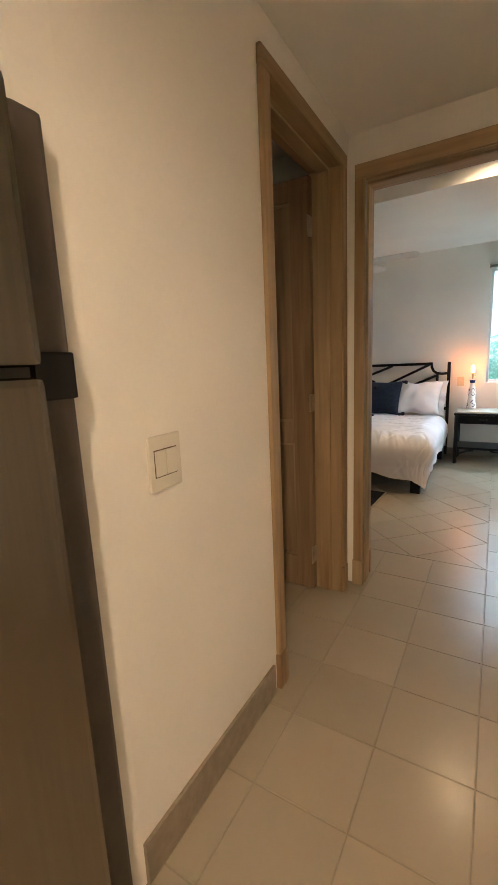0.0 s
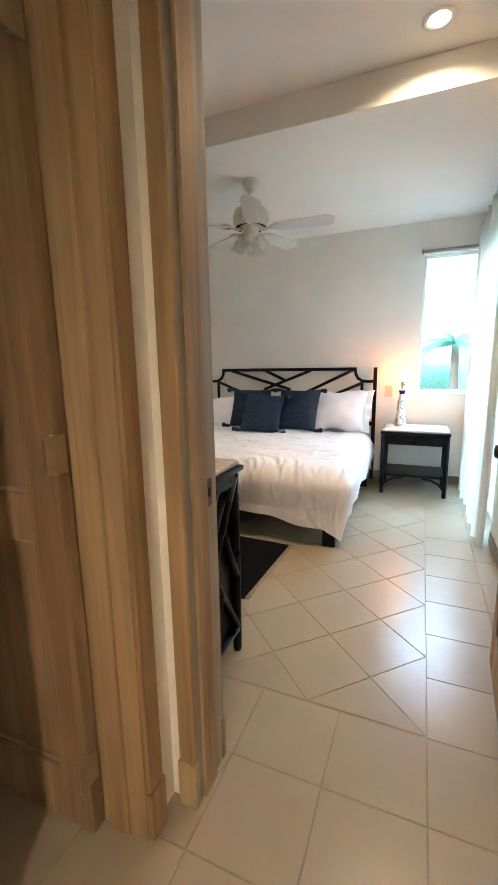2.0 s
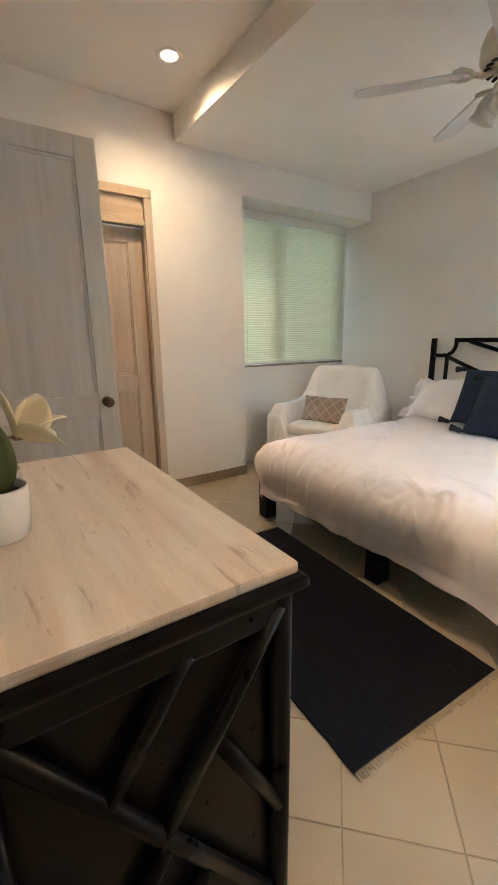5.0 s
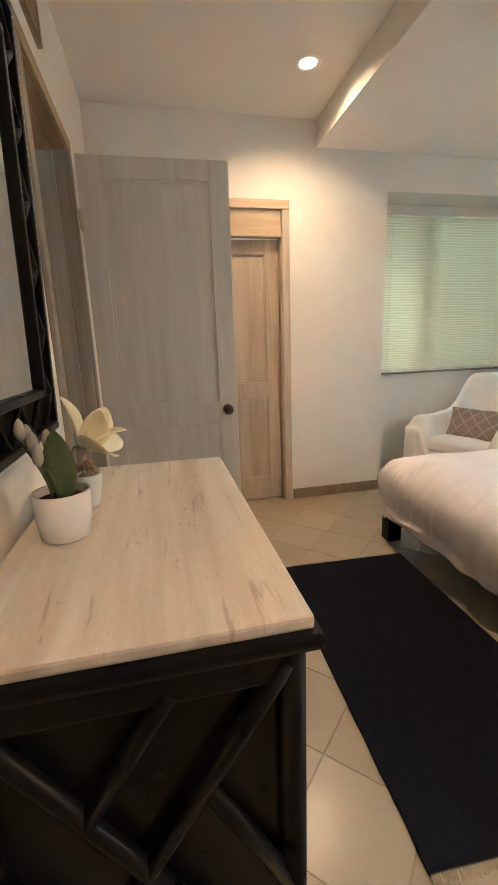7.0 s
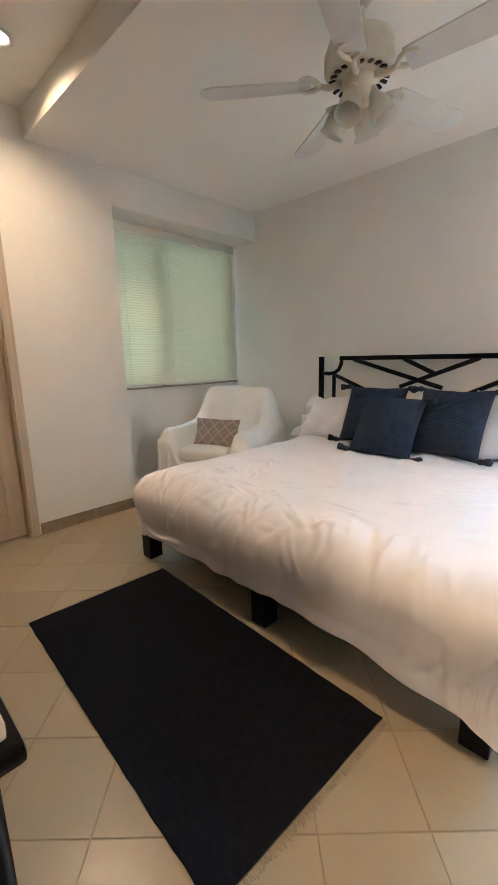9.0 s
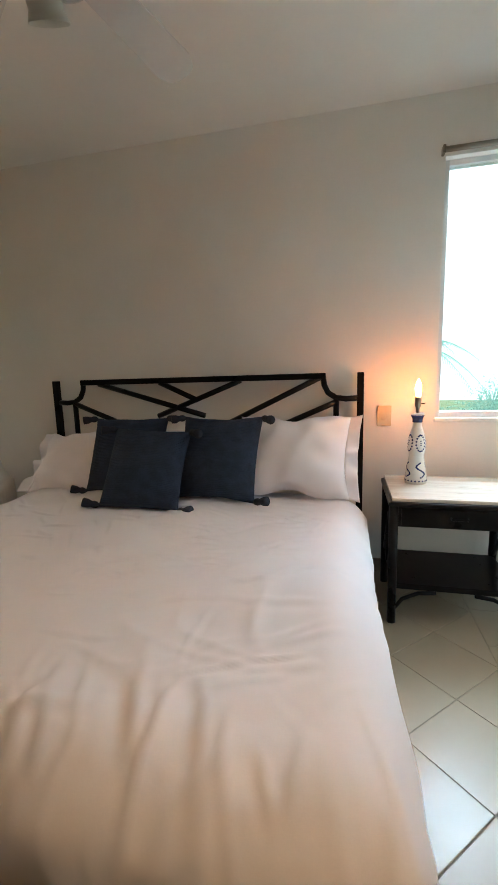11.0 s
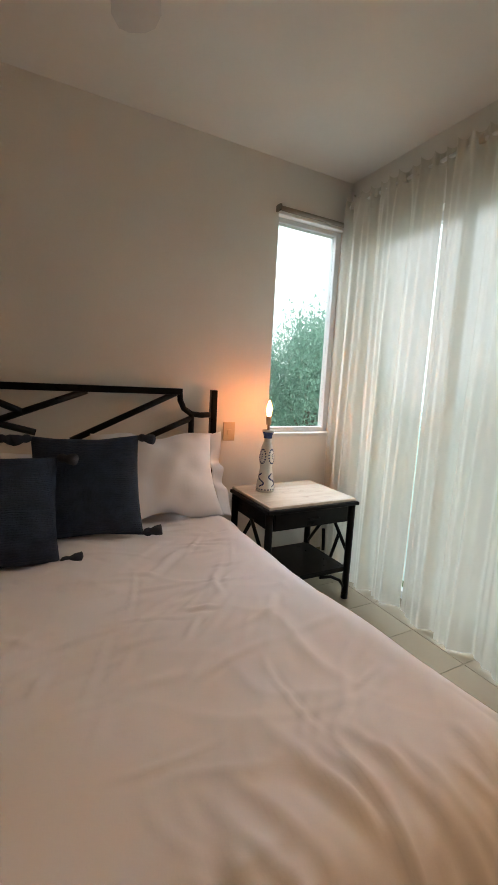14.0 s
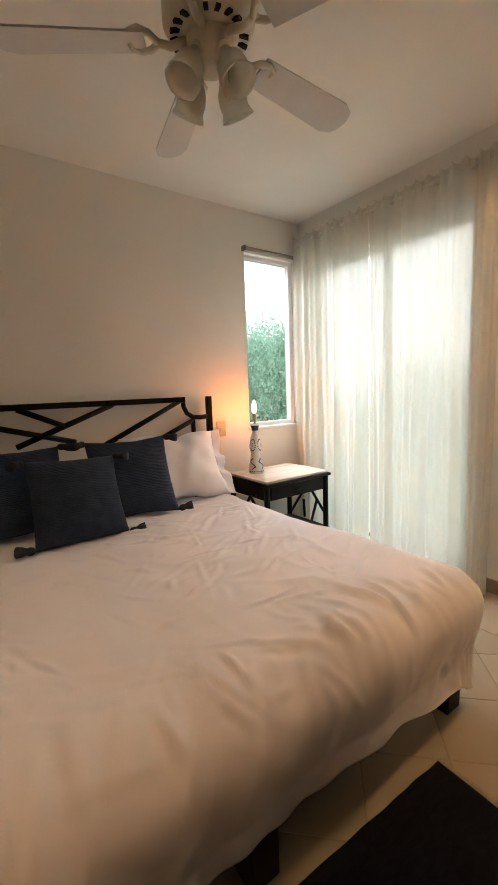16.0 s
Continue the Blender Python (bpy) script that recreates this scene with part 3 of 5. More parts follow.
# doorway from the bedroom into the bathroom, its leaf open
d3 = tagged(new("doorway_bathroom"), "limed pine door frame beside the mirror", "door frame", "", "structure")
for x0, x1 in ((-2.66, -2.63), (-1.92, -1.89)):
    part("jamb", boxes((x0, x1, 3.768, 3.932, 0, 2.225), bevel=0.002), WORN_Z, d3)
part("head_jamb", boxes((-2.63, -1.92, 3.768, 3.932, 2.20, 2.225), bevel=0.002), WOOD_X, d3)
part("door_stop", boxes((-2.63, -2.618, 3.80, 3.87, 0, 2.19), bevel=0.002), WORN_Z, d3)
part("door_stop", boxes((-2.618, -1.92, 3.80, 3.87, 2.19, 2.20), bevel=0.002), WOOD_X, d3)
for x0, x1 in ((-2.70, -2.64), (-1.91, -1.85)):
    part("casing", boxes((x0, x1, 3.925, 3.943, 0, 2.205), bevel=0.005), WORN_Z, d3)
part("casing_head", boxes((-2.70, -1.85, 3.925, 3.943, 2.205, 2.265), bevel=0.005), WOOD_X, d3)
door3 = tagged(thing("door_3", pose(-2.665, 3.962, 0, 0, 0, 89.0), "greyed limed pine panel door standing open beside the dresser", "door"), kind="structure")
leaf_parts(door3, 0.745, 2.195, 0.040, GREY_Z, 0.41)
knob_parts(door3, 0.685, 0.918, 0.040)
hinge_part(door3, -0.002, -0.022, 1.9)

# closet door
d4 = tagged(new("doorway_closet"), "limed pine frame with a transom panel", "door frame", "", "structure")
for y0, y1 in ((4.425, 4.485), (5.230, 5.290)):
    part("casing", boxes((XL, XL + 0.018, y0, y1, 0, 2.22), bevel=0.005), WASHED_Z, d4)
part("casing_head", boxes((XL, XL + 0.018, 4.425, 5.290, 2.22, 2.28), bevel=0.005), WASHED_Y, d4)
part("transom_rail", boxes((XL - 0.05, XL + 0.012, 4.485, 5.230, 2.035, 2.075), bevel=0.004), WASHED_Y, d4)
part("transom_panel", boxes((XL - 0.03, XL - 0.008, 4.485, 5.230, 2.075, 2.22), bevel=0.002), WASHED_Y, d4)
for y0, y1 in ((4.470, 4.485), (5.222, 5.235)):
    part("jamb", boxes((XL - 0.15, XL, y0, y1, 0, 2.035), bevel=0.002), WASHED_Z, d4)
door4 = tagged(thing("door_4", pose(XL - 0.075, 4.487, 0, 0, 0, 90), "closed limed pine closet door with two panels", "door"), kind="structure")
leaf_parts(door4, 0.733, 2.03, 0.035, WASHED_Z, 0.455)

# ---- windows ----
w1 = tagged(new("window_1"), "tall narrow window with a white metal frame", "window", "", "structure")
for r in ((-0.13, -0.10, 7.66, 7.72, 0.955, 2.325), (0.36, 0.40, 7.66, 7.72, 0.955, 2.325)):
    part("window_frame", boxes(r, bevel=0.004), ALU, w1)
for r in ((-0.10, 0.36, 7.66, 7.72, 0.955, 0.99), (-0.10, 0.36, 7.66, 7.72, 2.296, 2.325)):
    part("window_frame", boxes(r, bevel=0.004), ALU, w1)
pane = part("pane", boxes((-0.10, 0.36, 7.686, 7.692, 0.99, 2.296)), GLASS, w1)
pane.visible_shadow = False
part("window_sill", boxes((-0.14, 0.41, 7.598, 7.66, 0.935, 0.957), bevel=0.004), WHITEPAINT, w1)

shade = thing("roller_shade", pose(0.125, 7.585, 2.345), "rolled-up taupe roller shade above the window", "roller shade")
part("roll", tube(bmesh.new(), [(-0.262, 0, 0), (0.262, 0, 0)], 0.014, 16), TAUPE, shade, smooth=True)
for x in (-0.272, 0.266):
    part("bracket", boxes((x - 0.007, x + 0.007, -0.020, 0.03, -0.020, 0.018), bevel=0.004), STEEL, shade, "grey metal bracket")

w2 = tagged(new("window_2"), "sliding glass door behind sheer curtains", "glass door", "", "structure")
for r in ((0.50, 0.55, 6.13, 6.18, 0, 2.26), (0.50, 0.55, 7.37, 7.42, 0, 2.26), (0.50, 0.55, 6.75, 6.80, 0.05, 2.21), (0.50, 0.55, 6.18, 7.37, 2.21, 2.26), (0.50, 0.55, 6.18, 7.37, 0, 0.05)):
    part("window_frame", boxes(r, bevel=0.004), ALU, w2)
for y0, y1 in ((6.18, 6.75), (6.80, 7.37)):
    pane = part("pane", boxes((0.522, 0.528, y0, y1, 0.05, 2.21)), GLASS, w2)
    pane.visible_shadow = False

w3 = tagged(new("window_3"), "niche window with a pale metal frame", "window", "", "structure")
for r in ((-3.83, -3.78, 6.13, 6.17, 0.99, 2.35), (-3.83, -3.78, 7.49, 7.53, 0.99, 2.35), (-3.83, -3.78, 6.60, 6.68, 1.03, 2.31), (-3.83, -3.78, 6.17, 7.49, 0.99, 1.03), (-3.83, -3.78, 6.17, 7.49, 2.31, 2.35)):
    part("window_frame", boxes(r, bevel=0.004), ALU, w3)
for y0, y1 in ((6.17, 6.60), (6.68, 7.49)):
    pane = part("pane", boxes((-3.808, -3.802, y0, y1, 1.03, 2.31)), GLASS, w3)
    pane.visible_shadow = False
part("window_sill", boxes((-3.78, -3.735, 6.08, 7.61, 0.972, 0.992), bevel=0.004), SKIRT, w3)

blind = thing("venetian_blind", pose(-3.715, 6.835, 0), "lowered pale green venetian blind in the niche", "blind")
part("head_rail", boxes((-0.026, 0.026, -0.72, 0.72, 2.292, 2.366), bevel=0.003), PALEPLASTIC, blind)
part("bottom_rail", boxes((-0.014, 0.014, -0.71, 0.71, 1.002, 1.018), bevel=0.003), PALEPLASTIC, blind)
slat_mesh = None
for k in range(58):
    z = 1.03 + k * 0.0219
    if slat_mesh is None:
        bm = bmesh.new()
        prof = [(-0.0125 + 0.025 * i / 4, 0.002 * (1 - (i / 2 - 1) ** 2)) for i in range(5)]
        rows = []
        for y in (-0.71, 0.71):
            rows.append([[bm.verts.new((px, y, pz + dz)) for px, pz in prof] for dz in (0, -0.0006)])
        for lay in (0, 1):
            for i in range(4):
                bm.faces.new((rows[0][lay][i], rows[0][lay][i + 1], rows[1][lay][i + 1], rows[1][lay][i]))
        ob = part("slat", bm, SLAT, blind)
        slat_mesh = ob.data
    else:
        ob = new("slat", slat_mesh)
        ob.parent = blind
    ob.matrix_basis = pose(0, 0, z, 0, 72, 0)
for y in (-0.55, -0.1, 0.55):
    part("cord", tube(bmesh.new(), [(0.013, y, 1.01), (0.013, y, 2.30)], 0.0012, 5), PALEPLASTIC, blind)

# ---- curtain ----
rod = thing("curtain_rod", pose(0.362, 6.74, 2.44), "thin white curtain rod over the glass door", "curtain rod")
part("rod", tube(bmesh.new(), [(0, -0.84, 0), (0, 0.84, 0)], 0.010, 12), WHITEPAINT, rod, smooth=True)
for y in (-0.80, 0.0, 0.80):
    part("bracket", boxes((-0.006, 0.088, y - 0.010, y + 0.010, -0.014, 0.014), bevel=0.003), WHITEPAINT, rod)


def curtain(y0, y1, seed, label):
    c = thing("sheer_curtain", pose(0.362, (y0 + y1) / 2, 0), label, "curtain", "sheer curtains at the glass door")
    bm = bmesh.new()
    nu, nz, half = 260, 44, (y1 - y0) / 2
    rows = []
    for k in range(nz + 1):
        f = k / nz
        z = 0.006 + f * 2.482
        row = []
        for i in range(nu + 1):
            u = i / nu
            s = u * (y1 - y0)
            q = 2 * math.pi * s
            big = 0.030 * math.sin(q / 0.21 + seed + 0.9 * math.sin(q / 0.9)) + 0.014 * math.sin(q / 0.115 + 2 * seed + 1.3 * f) + 0.007 * math.sin(q / 0.052 + seed + 0.8 * f)
            low = 0.020 * noise.noise(Vector((s * 4 + seed, f * 1.6, 3.0))) * (1 - f)
            pin = 0.016 * math.sin(q / 0.075 + seed) * max(0.0, (f - 0.93) / 0.07)
            x = big * (0.55 + 0.45 * (1 - f) ** 0.6) * (1 - 0.5 * max(0, (f - 0.9) * 10)) + low + pin
            flare = 0.015 * (1 - f) ** 2 * math.sin(q / 0.5 + seed)
            zz = z + (0.014 * math.cos(q / 0.075 + seed) if k == nz else 0.0)
            row.append(bm.verts.new((x - 0.012, -half + s + flare, zz)))
        rows.append(row)
    for a, b in zip(rows, rows[1:]):
        for i in range(nu):
            bm.faces.new((a[i], a[i + 1], b[i + 1], b[i]))
    part("cloth", bm, SHEER, c, smooth=True)
    for k in range(int((y1 - y0) / 0.105)):
        y = -half + 0.05 + k * 0.105
        part("tab", boxes((-0.016, 0.016, y - 0.018, y + 0.018, 2.42, 2.466), bevel=0.008), SHEER, c)
    return c


curtain(6.825, 7.57, 0.4, "sheer cream curtain panel hanging beside the window")
curtain(5.96, 6.815, 2.1, "sheer cream curtain panel drawn across the glass door")

# ---- ceiling fittings ----
for n, (x, y) in enumerate(((-2.873, 5.233), (-0.106, 5.27))):
    s = thing("recessed_downlight", pose(x, y, ZE), "glowing round recessed downlight in the raised ceiling", "downlight", "ceiling downlights")
    bm = bmesh.new()
    ring = [(0.046, 0.016), (0.048, -0.003), (0.062, -0.007), (0.076, -0.003), (0.076, 0.0), (0.052, 0.0)]
    rings = [[bm.verts.new((r * math.cos(2 * math.pi * k / 28), r * math.sin(2 * math.pi * k / 28), z)) for k in range(28)] for r, z in ring]
    for a, b in zip(rings, rings[1:] + rings[:1]):
        for k in range(28):
            bm.faces.new((a[k], a[(k + 1) % 28], b[(k + 1) % 28], b[k]))
    part("trim_ring", bm, WHITEPAINT, s, smooth=True)
    part("lens", lathe(bmesh.new(), [(0.046, 0.018), (0.030, 0.014), (0.005, 0.012)], 24), SPOTGLOW, s, "glowing lens", True)


def ceiling_fan():
    f = thing("ceiling_fan", pose(-1.355, 6.05, ZB), "cream five-blade ceiling fan with frosted tulip lights", "ceiling fan")
    part("canopy", lathe(bmesh.new(), [(0.062, 0.0), (0.064, -0.02), (0.052, -0.055), (0.026, -0.085), (0.016, -0.092)], 28), FANWHITE, f, smooth=True)
    part("downrod", tube(bmesh.new(), [(0, 0, -0.045), (0, 0, -0.165)], 0.013, 14), FANWHITE, f, smooth=True)
    part("motor_housing", lathe(bmesh.new(), [(0.03, -0.155), (0.075, -0.163), (0.122, -0.185), (0.136, -0.225), (0.136, -0.270), (0.120, -0.292), (0.075, -0.305), (0.06, -0.31)], 40), FANWHITE, f, smooth=True)
    for k in range(20):
        m = Matrix.Rotation(2 * math.pi * k / 20, 4, "Z") @ Matrix.Translation((0.098, 0, -0.300)) @ Matrix.Rotation(radians(17), 4, "Y")
        part("vent_slot", box(bmesh.new(), -0.019, 0.019, -0.0065, 0.0065, -0.004, 0.003, m=m), MATTE_BLACK, f)
    part("switch_housing", lathe(bmesh.new(), [(0.066, -0.305), (0.070, -0.315), (0.062, -0.325), (0.060, -0.365), (0.050, -0.385), (0.02, -0.395)], 30), FANWHITE, f, smooth=True)
    bl = None
    for k in range(5):
        turn = Matrix.Rotation(radians(4 + 72 * k), 4, "Z")
        arm = bmesh.new()
        tube(arm, [(0.07, 0, -0.312), (0.115, 0.0, -0.326), (0.15, 0.0, -0.318), (0.165, 0, -0.312)], [0.014, 0.012, 0.011, 0.010], 8)
        for sg in (1, -1):
            tube(arm, [(0.150, 0, -0.318), (0.175, sg * 0.030, -0.315), (0.205, sg * 0.043, -0.311), (0.232, sg * 0.030, -0.310), (0.236, sg * 0.006, -0.312)], [0.010, 0.010, 0.009, 0.009, 0.008], 8)
        for v in arm.verts:
            v.co = turn @ v.co
        part("blade_arm", arm, FANWHITE, f, "cream scrolled bracket", True)
        b = bmesh.new()
        top, bot = [], []
        for a in range(37):
            q = a / 36
            if q < 0.5:
                s = q * 2
                x, y = 0.19 + s * 0.40, -(0.052 + 0.018 * s)
            else:
                s = (q - 0.5) * 2
                x, y = 0.59 - s * 0.40, 0.070 - 0.018 * s
            top.append((x, y))
        outline = top[:18] + [(0.615, -0.052), (0.632, -0.022), (0.632, 0.022), (0.615, 0.052)] + top[19:]
        m = turn @ Matrix.Translation((0, 0, -0.315)) @ Matrix.Rotation(radians(-12), 4, "X")
        up = [b.verts.new(m @ Vector((x, y, 0.003))) for x, y in outline]
        dn = [b.verts.new(m @ Vector((x, y, -0.003))) for x, y in outline]
        b.faces.new(up)
        b.faces.new(dn[::-1])
        for i in range(len(up)):
            b.faces.new((up[i], dn[i], dn[(i + 1) % len(dn)], up[(i + 1) % len(up)]))
        part("blade", b, BLADE, f, "white fan blade")
    for k in range(4):
        m = Matrix.Rotation(radians(12 + 90 * k), 4, "Z") @ Matrix.Translation((0.056, 0, -0.365)) @ Matrix.Rotation(radians(-28), 4, "Y")
        bm = bmesh.new()
        prof = [(0.019, 0.0), (0.025, -0.025), (0.040, -0.050), (0.045, -0.076), (0.043, -0.098), (0.053, -0.122)]
        prof += [(r - 0.003, z) for r, z in prof[::-1]]
        rings = [[bm.verts.new(m @ Vector((r * math.cos(2 * math.pi * i / 24) * (1 + (0.05 * math.sin(2 * math.pi * i / 24 * 6) if z < -0.11 else 0)), r * math.sin(2 * math.pi * i / 24), z))) for i in range(24)] for r, z in prof]
        for a, c in zip(rings, rings[1:]):
            for i in range(24):
                bm.faces.new((a[i], a[(i + 1) % 24], c[(i + 1) % 24], c[i]))
        part("glass_shade", bm, FROST, f, "frosted tulip glass shade", True)
        part("lamp_holder", lathe(bmesh.new(), [(0.012, 0.02), (0.021, 0.012), (0.022, -0.006), (0.014, -0.012)], 16, m), FANWHITE, f, smooth=True)
    bm = bmesh.new()
    for z in range(18):
        lathe(bm, [(0.0005, 0.0022), (0.0022, 0), (0.0005, -0.0022)], 6, Matrix.Translation((0.03, -0.05, -0.40 - z * 0.005)))
    part("pull_chain", bm, BRASS, f)
    for ob in f.children:
        if not ob.name.startswith("canopy"):
            ob.location.z = -0.025
    return f


ceiling_fan()

grille = thing("ceiling_vent", pose(-1.98, YN, 2.465), "wooden air grille high on the wall", "vent")
part("frame", boxes((-0.29, 0.29, 0.001, 0.02, -0.075, -0.055), (-0.29, 0.29, 0.001, 0.02, 0.055, 0.075), (-0.29, -0.27, 0.001, 0.02, -0.055, 0.055), (0.27, 0.29, 0.001, 0.02, -0.055, 0.055)), WOOD_X, grille)
part("backing", boxes((-0.27, 0.27, 0.001, 0.004, -0.055, 0.055)), BRONZE, grille)
for k in range(6):
    part("slat", box(bmesh.new(), -0.27, 0.27, -0.008, 0.008, -0.002, 0.002, m=Matrix.Translation((0, 0.012, -0.046 + k * 0.0184)) @ Matrix.Rotation(radians(35), 4, "X")), WOOD_X, grille)

# ---- bed ----
bed = thing("bed", pose(-1.555, 7.55, 0), "black lattice headboard and low black bed frame on legs", "bed")
bar = 0.017


def hb_bar(name, *pts, r=bar, y=0.0):
    part(name, tube(bmesh.new(), [(x, y, z) for x, z in pts], r, 10), BLACK, bed, smooth=True)


for sx in (-1, 1):
    part("post", boxes((sx * 1.008 - 0.019, sx * 1.008 + 0.019, -0.019, 0.019, 0, 1.228), bevel=0.005), BLACK, bed)
    hb_bar("shoulder", (sx * 1.0, 1.082), (sx * 0.93, 1.078), (sx * 0.87, 1.085), (sx * 0.825, 1.115), (sx * 0.803, 1.16), (sx * 0.797, 1.212))
    hb_bar("inner_post", (sx * 0.872, 1.085), (sx * 0.872, 0.30))
part("top_rail", boxes((-0.812, 0.812, -0.018, 0.018, 1.194, 1.230), bevel=0.006), BLACK, bed)
hb_bar("lattice_bar", (-0.68, 1.20), (0.06, 0.985))
hb_bar("lattice_bar", (-0.24, 1.20), (0.012, 1.083))
hb_bar("lattice_bar", (0.30, 1.20), (-0.26, 0.985))
hb_bar("lattice_bar", (0.78, 1.205), (0.22, 0.94))
hb_bar("lattice_bar", (-0.87, 1.07), (-0.52, 0.93))
hb_bar("lattice_bar", (0.87, 1.06), (0.52, 0.91))
part("lower_rail", boxes((-0.99, 0.99, -0.018, 0.018, 0.60, 0.64), bevel=0.005), BLACK, bed)
for sx in (-1, 1):
    part("side_rail", boxes((sx * 0.955 - 0.02, sx * 0.955 + 0.02, -1.90, -0.02, 0.235, 0.30), bevel=0.004), BLACK, bed)
part("foot_rail", boxes((-0.93, 0.93, -1.93, -1.90, 0.235, 0.30), bevel=0.004), BLACK, bed)
part("base_board", boxes((-0.93, 0.93, -1.90, -0.02, 0.27, 0.30)), BLACK, bed)
for x, y in ((0.925, -1.895), (-0.99, -1.895), (-0.005, -1.90)):
    part("leg", boxes((x - 0.045, x + 0.045, y - 0.02, y + 0.07, 0, 0.25), bevel=0.006), BLACK, bed)
for x in (-0.93, 0.93):
    part("leg", boxes((x - 0.07, x + 0.07, -0.35, -0.10, 0, 0.24), bevel=0.006), BLACK, bed)

mattress = tagged(part("mattress", soft_box(1.90, 1.92, 0.22, 0.06, 10, 0.003), LINEN, None, "", True), "white mattress on the black bed frame", "mattress")
mattress.matrix_world = pose(-1.555, 6.585, 0.302)


def duvet_mesh():
    bm = bmesh.new()
    hw, nu, nv = 1.0, 300, 270
    side, foot, yh, yf = 0.31, 0.31, 7.34, 5.61
    r = 0.14
    rnd = random.Random(14)
    wrinkles = []
    for cu, cv, turn, count in ((0.15, 0.35, 20, 9), (0.45, 0.75, -25, 10), (-0.25, 0.75, 30, 9), (0.2, 1.2, -20, 11), (-0.45, 1.25, 70, 8), (0.7, 1.35, -40, 9), (-0.75, 0.6, 35, 7), (0.75, 0.3, 15, 6), (-0.1, 1.5, 10, 8), (0.55, 0.45, -35, 9), (0.66, 0.95, -30, 9), (0.35, 0.95, -50, 7), (0.6, 0.16, -10, 7)):
        for _ in range(int(count * 1.7)):
            a = radians(turn + rnd.gauss(0, 20))
            wrinkles.append((cu + rnd.gauss(0, 0.17), cv + rnd.gauss(0, 0.13), math.cos(a), math.sin(a), rnd.uniform(0.05, 0.19), rnd.uniform(0.0024, 0.0074), rnd.uniform(0.007, 0.016), rnd.uniform(-0.9, 0.9)))
    for _ in range(115):
        a = radians(90 + rnd.gauss(0, 22))
        wrinkles.append((rnd.uniform(-1.15, 1.15), rnd.uniform(1.58, 1.92), math.cos(a), math.sin(a), rnd.uniform(0.05, 0.19), rnd.uniform(0.004, 0.013), rnd.uniform(0.010, 0.024), rnd.uniform(-1, 1)))
    grid = []
    for j in range(nv + 1):
        v = j / nv * (yh - yf + foot)
        row = []
        for i in range(nu + 1):
            u = -(hw + side) + i / nu * 2 * (hw + side)
            du = max(0.0, abs(u) - (hw - r))
            dv = max(0.0, v - (yh - yf - r))
            lean = min(1.0, max(0.0, (u - 0.45) / 0.45))
            dv *= 1 + 0.38 * lean * lean * (3 - 2 * lean)
            sx, cx = (1 if u > 0 else -1), math.copysign(min(abs(u), hw - r), u)
            cy = yh - min(v, yh - yf - r)
            k = 3.2
            d = (du ** k + dv ** k) ** (1 / k)
            ang = min(d / r, math.pi / 2)
            out, drop = r * math.sin(ang), r * (1 - math.cos(ang)) + max(0.0, d - r * math.pi / 2)
            corner = 2 * min(du, dv) / (du + dv) if du + dv > 1e-6 else 0.0
            cap = 0.10 + (0.12 * corner if u > 0 else 0.0)
            if drop > 0.34:
                drop = 0.34 + cap * math.tanh((drop - 0.34) / cap)
            dx, dy = ((du / d) ** 0.8, (dv / d) ** 0.8) if d > 1e-6 else (0.0, 0.0)
            hang = min(1.0, drop / 0.34)
            along = sx * (min(abs(u), hw - r) + 0.35 * math.atan2(du, dv + 1e-9) + max(0.0, yh - yf - r - v))
            fold = 0.010 * math.sin(along * 17 + 2.2 * math.sin(along * 4.3 + 1)) + 0.009 * math.sin(along * 33 + 3 * math.sin(along * 6))
            crease = noise.noise(Vector((along * 3.2, 2.0, 0)))
            out += hang * (0.022 + fold * (0.45 + 0.55 * crease) * (1 - 0.7 * corner)) + 0.03 * math.sin(min(1, drop / 0.3) * math.pi)
            out -= 0.02 * corner * hang ** 2
            x, y = cx + sx * dx * out, cy - dy * out
            if d >= 0:
                x += (0.065 if u > 0 else 0.03) * (u / hw) * (v / (yh - yf)) ** 3 * (1 - 0.6 * hang)
            p = Vector((u * 1.0, v * 1.0, 0))
            puff = 0.026 * noise.noise(p * 2.1) + 0.010 * noise.noise(p * 5.0 + Vector((4, 1, 0)))
            w = p + 0.25 * Vector((noise.noise(p * 1.7), noise.noise(p * 1.7 + Vector((5, 5, 0))), 0))
            ridge = max(0.0, 1 - abs(noise.noise(Vector((w.x * 1.9 + w.y * 1.6, (w.y - w.x) * 4.2, 1.0)))) * 3.6)
            ridge2 = max(0.0, 1 - abs(noise.noise(Vector((w.x * 6.5 - w.y * 1.0, (w.y + w.x) * 2.2, 6.0)))) * 4)
            soft = 0.16 + 2.1 * max(0.0, noise.noise(p * 2.4 + Vector((2, 8, 0))) - 0.02)
            for wx, wy, ca, sa, L, a, wd, bend in wrinkles:
                ex, ey = u - wx, v - wy
                q = ex * ca + ey * sa
                if abs(q) < L:
                    f = 1 - (q / L) ** 2
                    h = (ey * ca - ex * sa - bend * q * q) / wd
                    if abs(h) < 3.5:
                        puff += a * f * f * (math.exp(-h * h) - 0.55 * math.exp(-((h - 1.5) * 0.8) ** 2))
            puff *= 1 - 0.75 * corner * hang
            puff += (0.010 * ridge ** 1.5 + 0.004 * ridge2 ** 1.5) * min(1.0, soft)
            z = 0.572 - drop + puff * (1 - 0.5 * hang)
            if d > 1e-6:
                x += sx * dx * puff * hang
                y -= dy * puff * hang
            z += 0.005 * math.sin(along * 9) * hang
            head = max(0.0, 1 - v / 0.12)
            z -= 0.05 * head * head
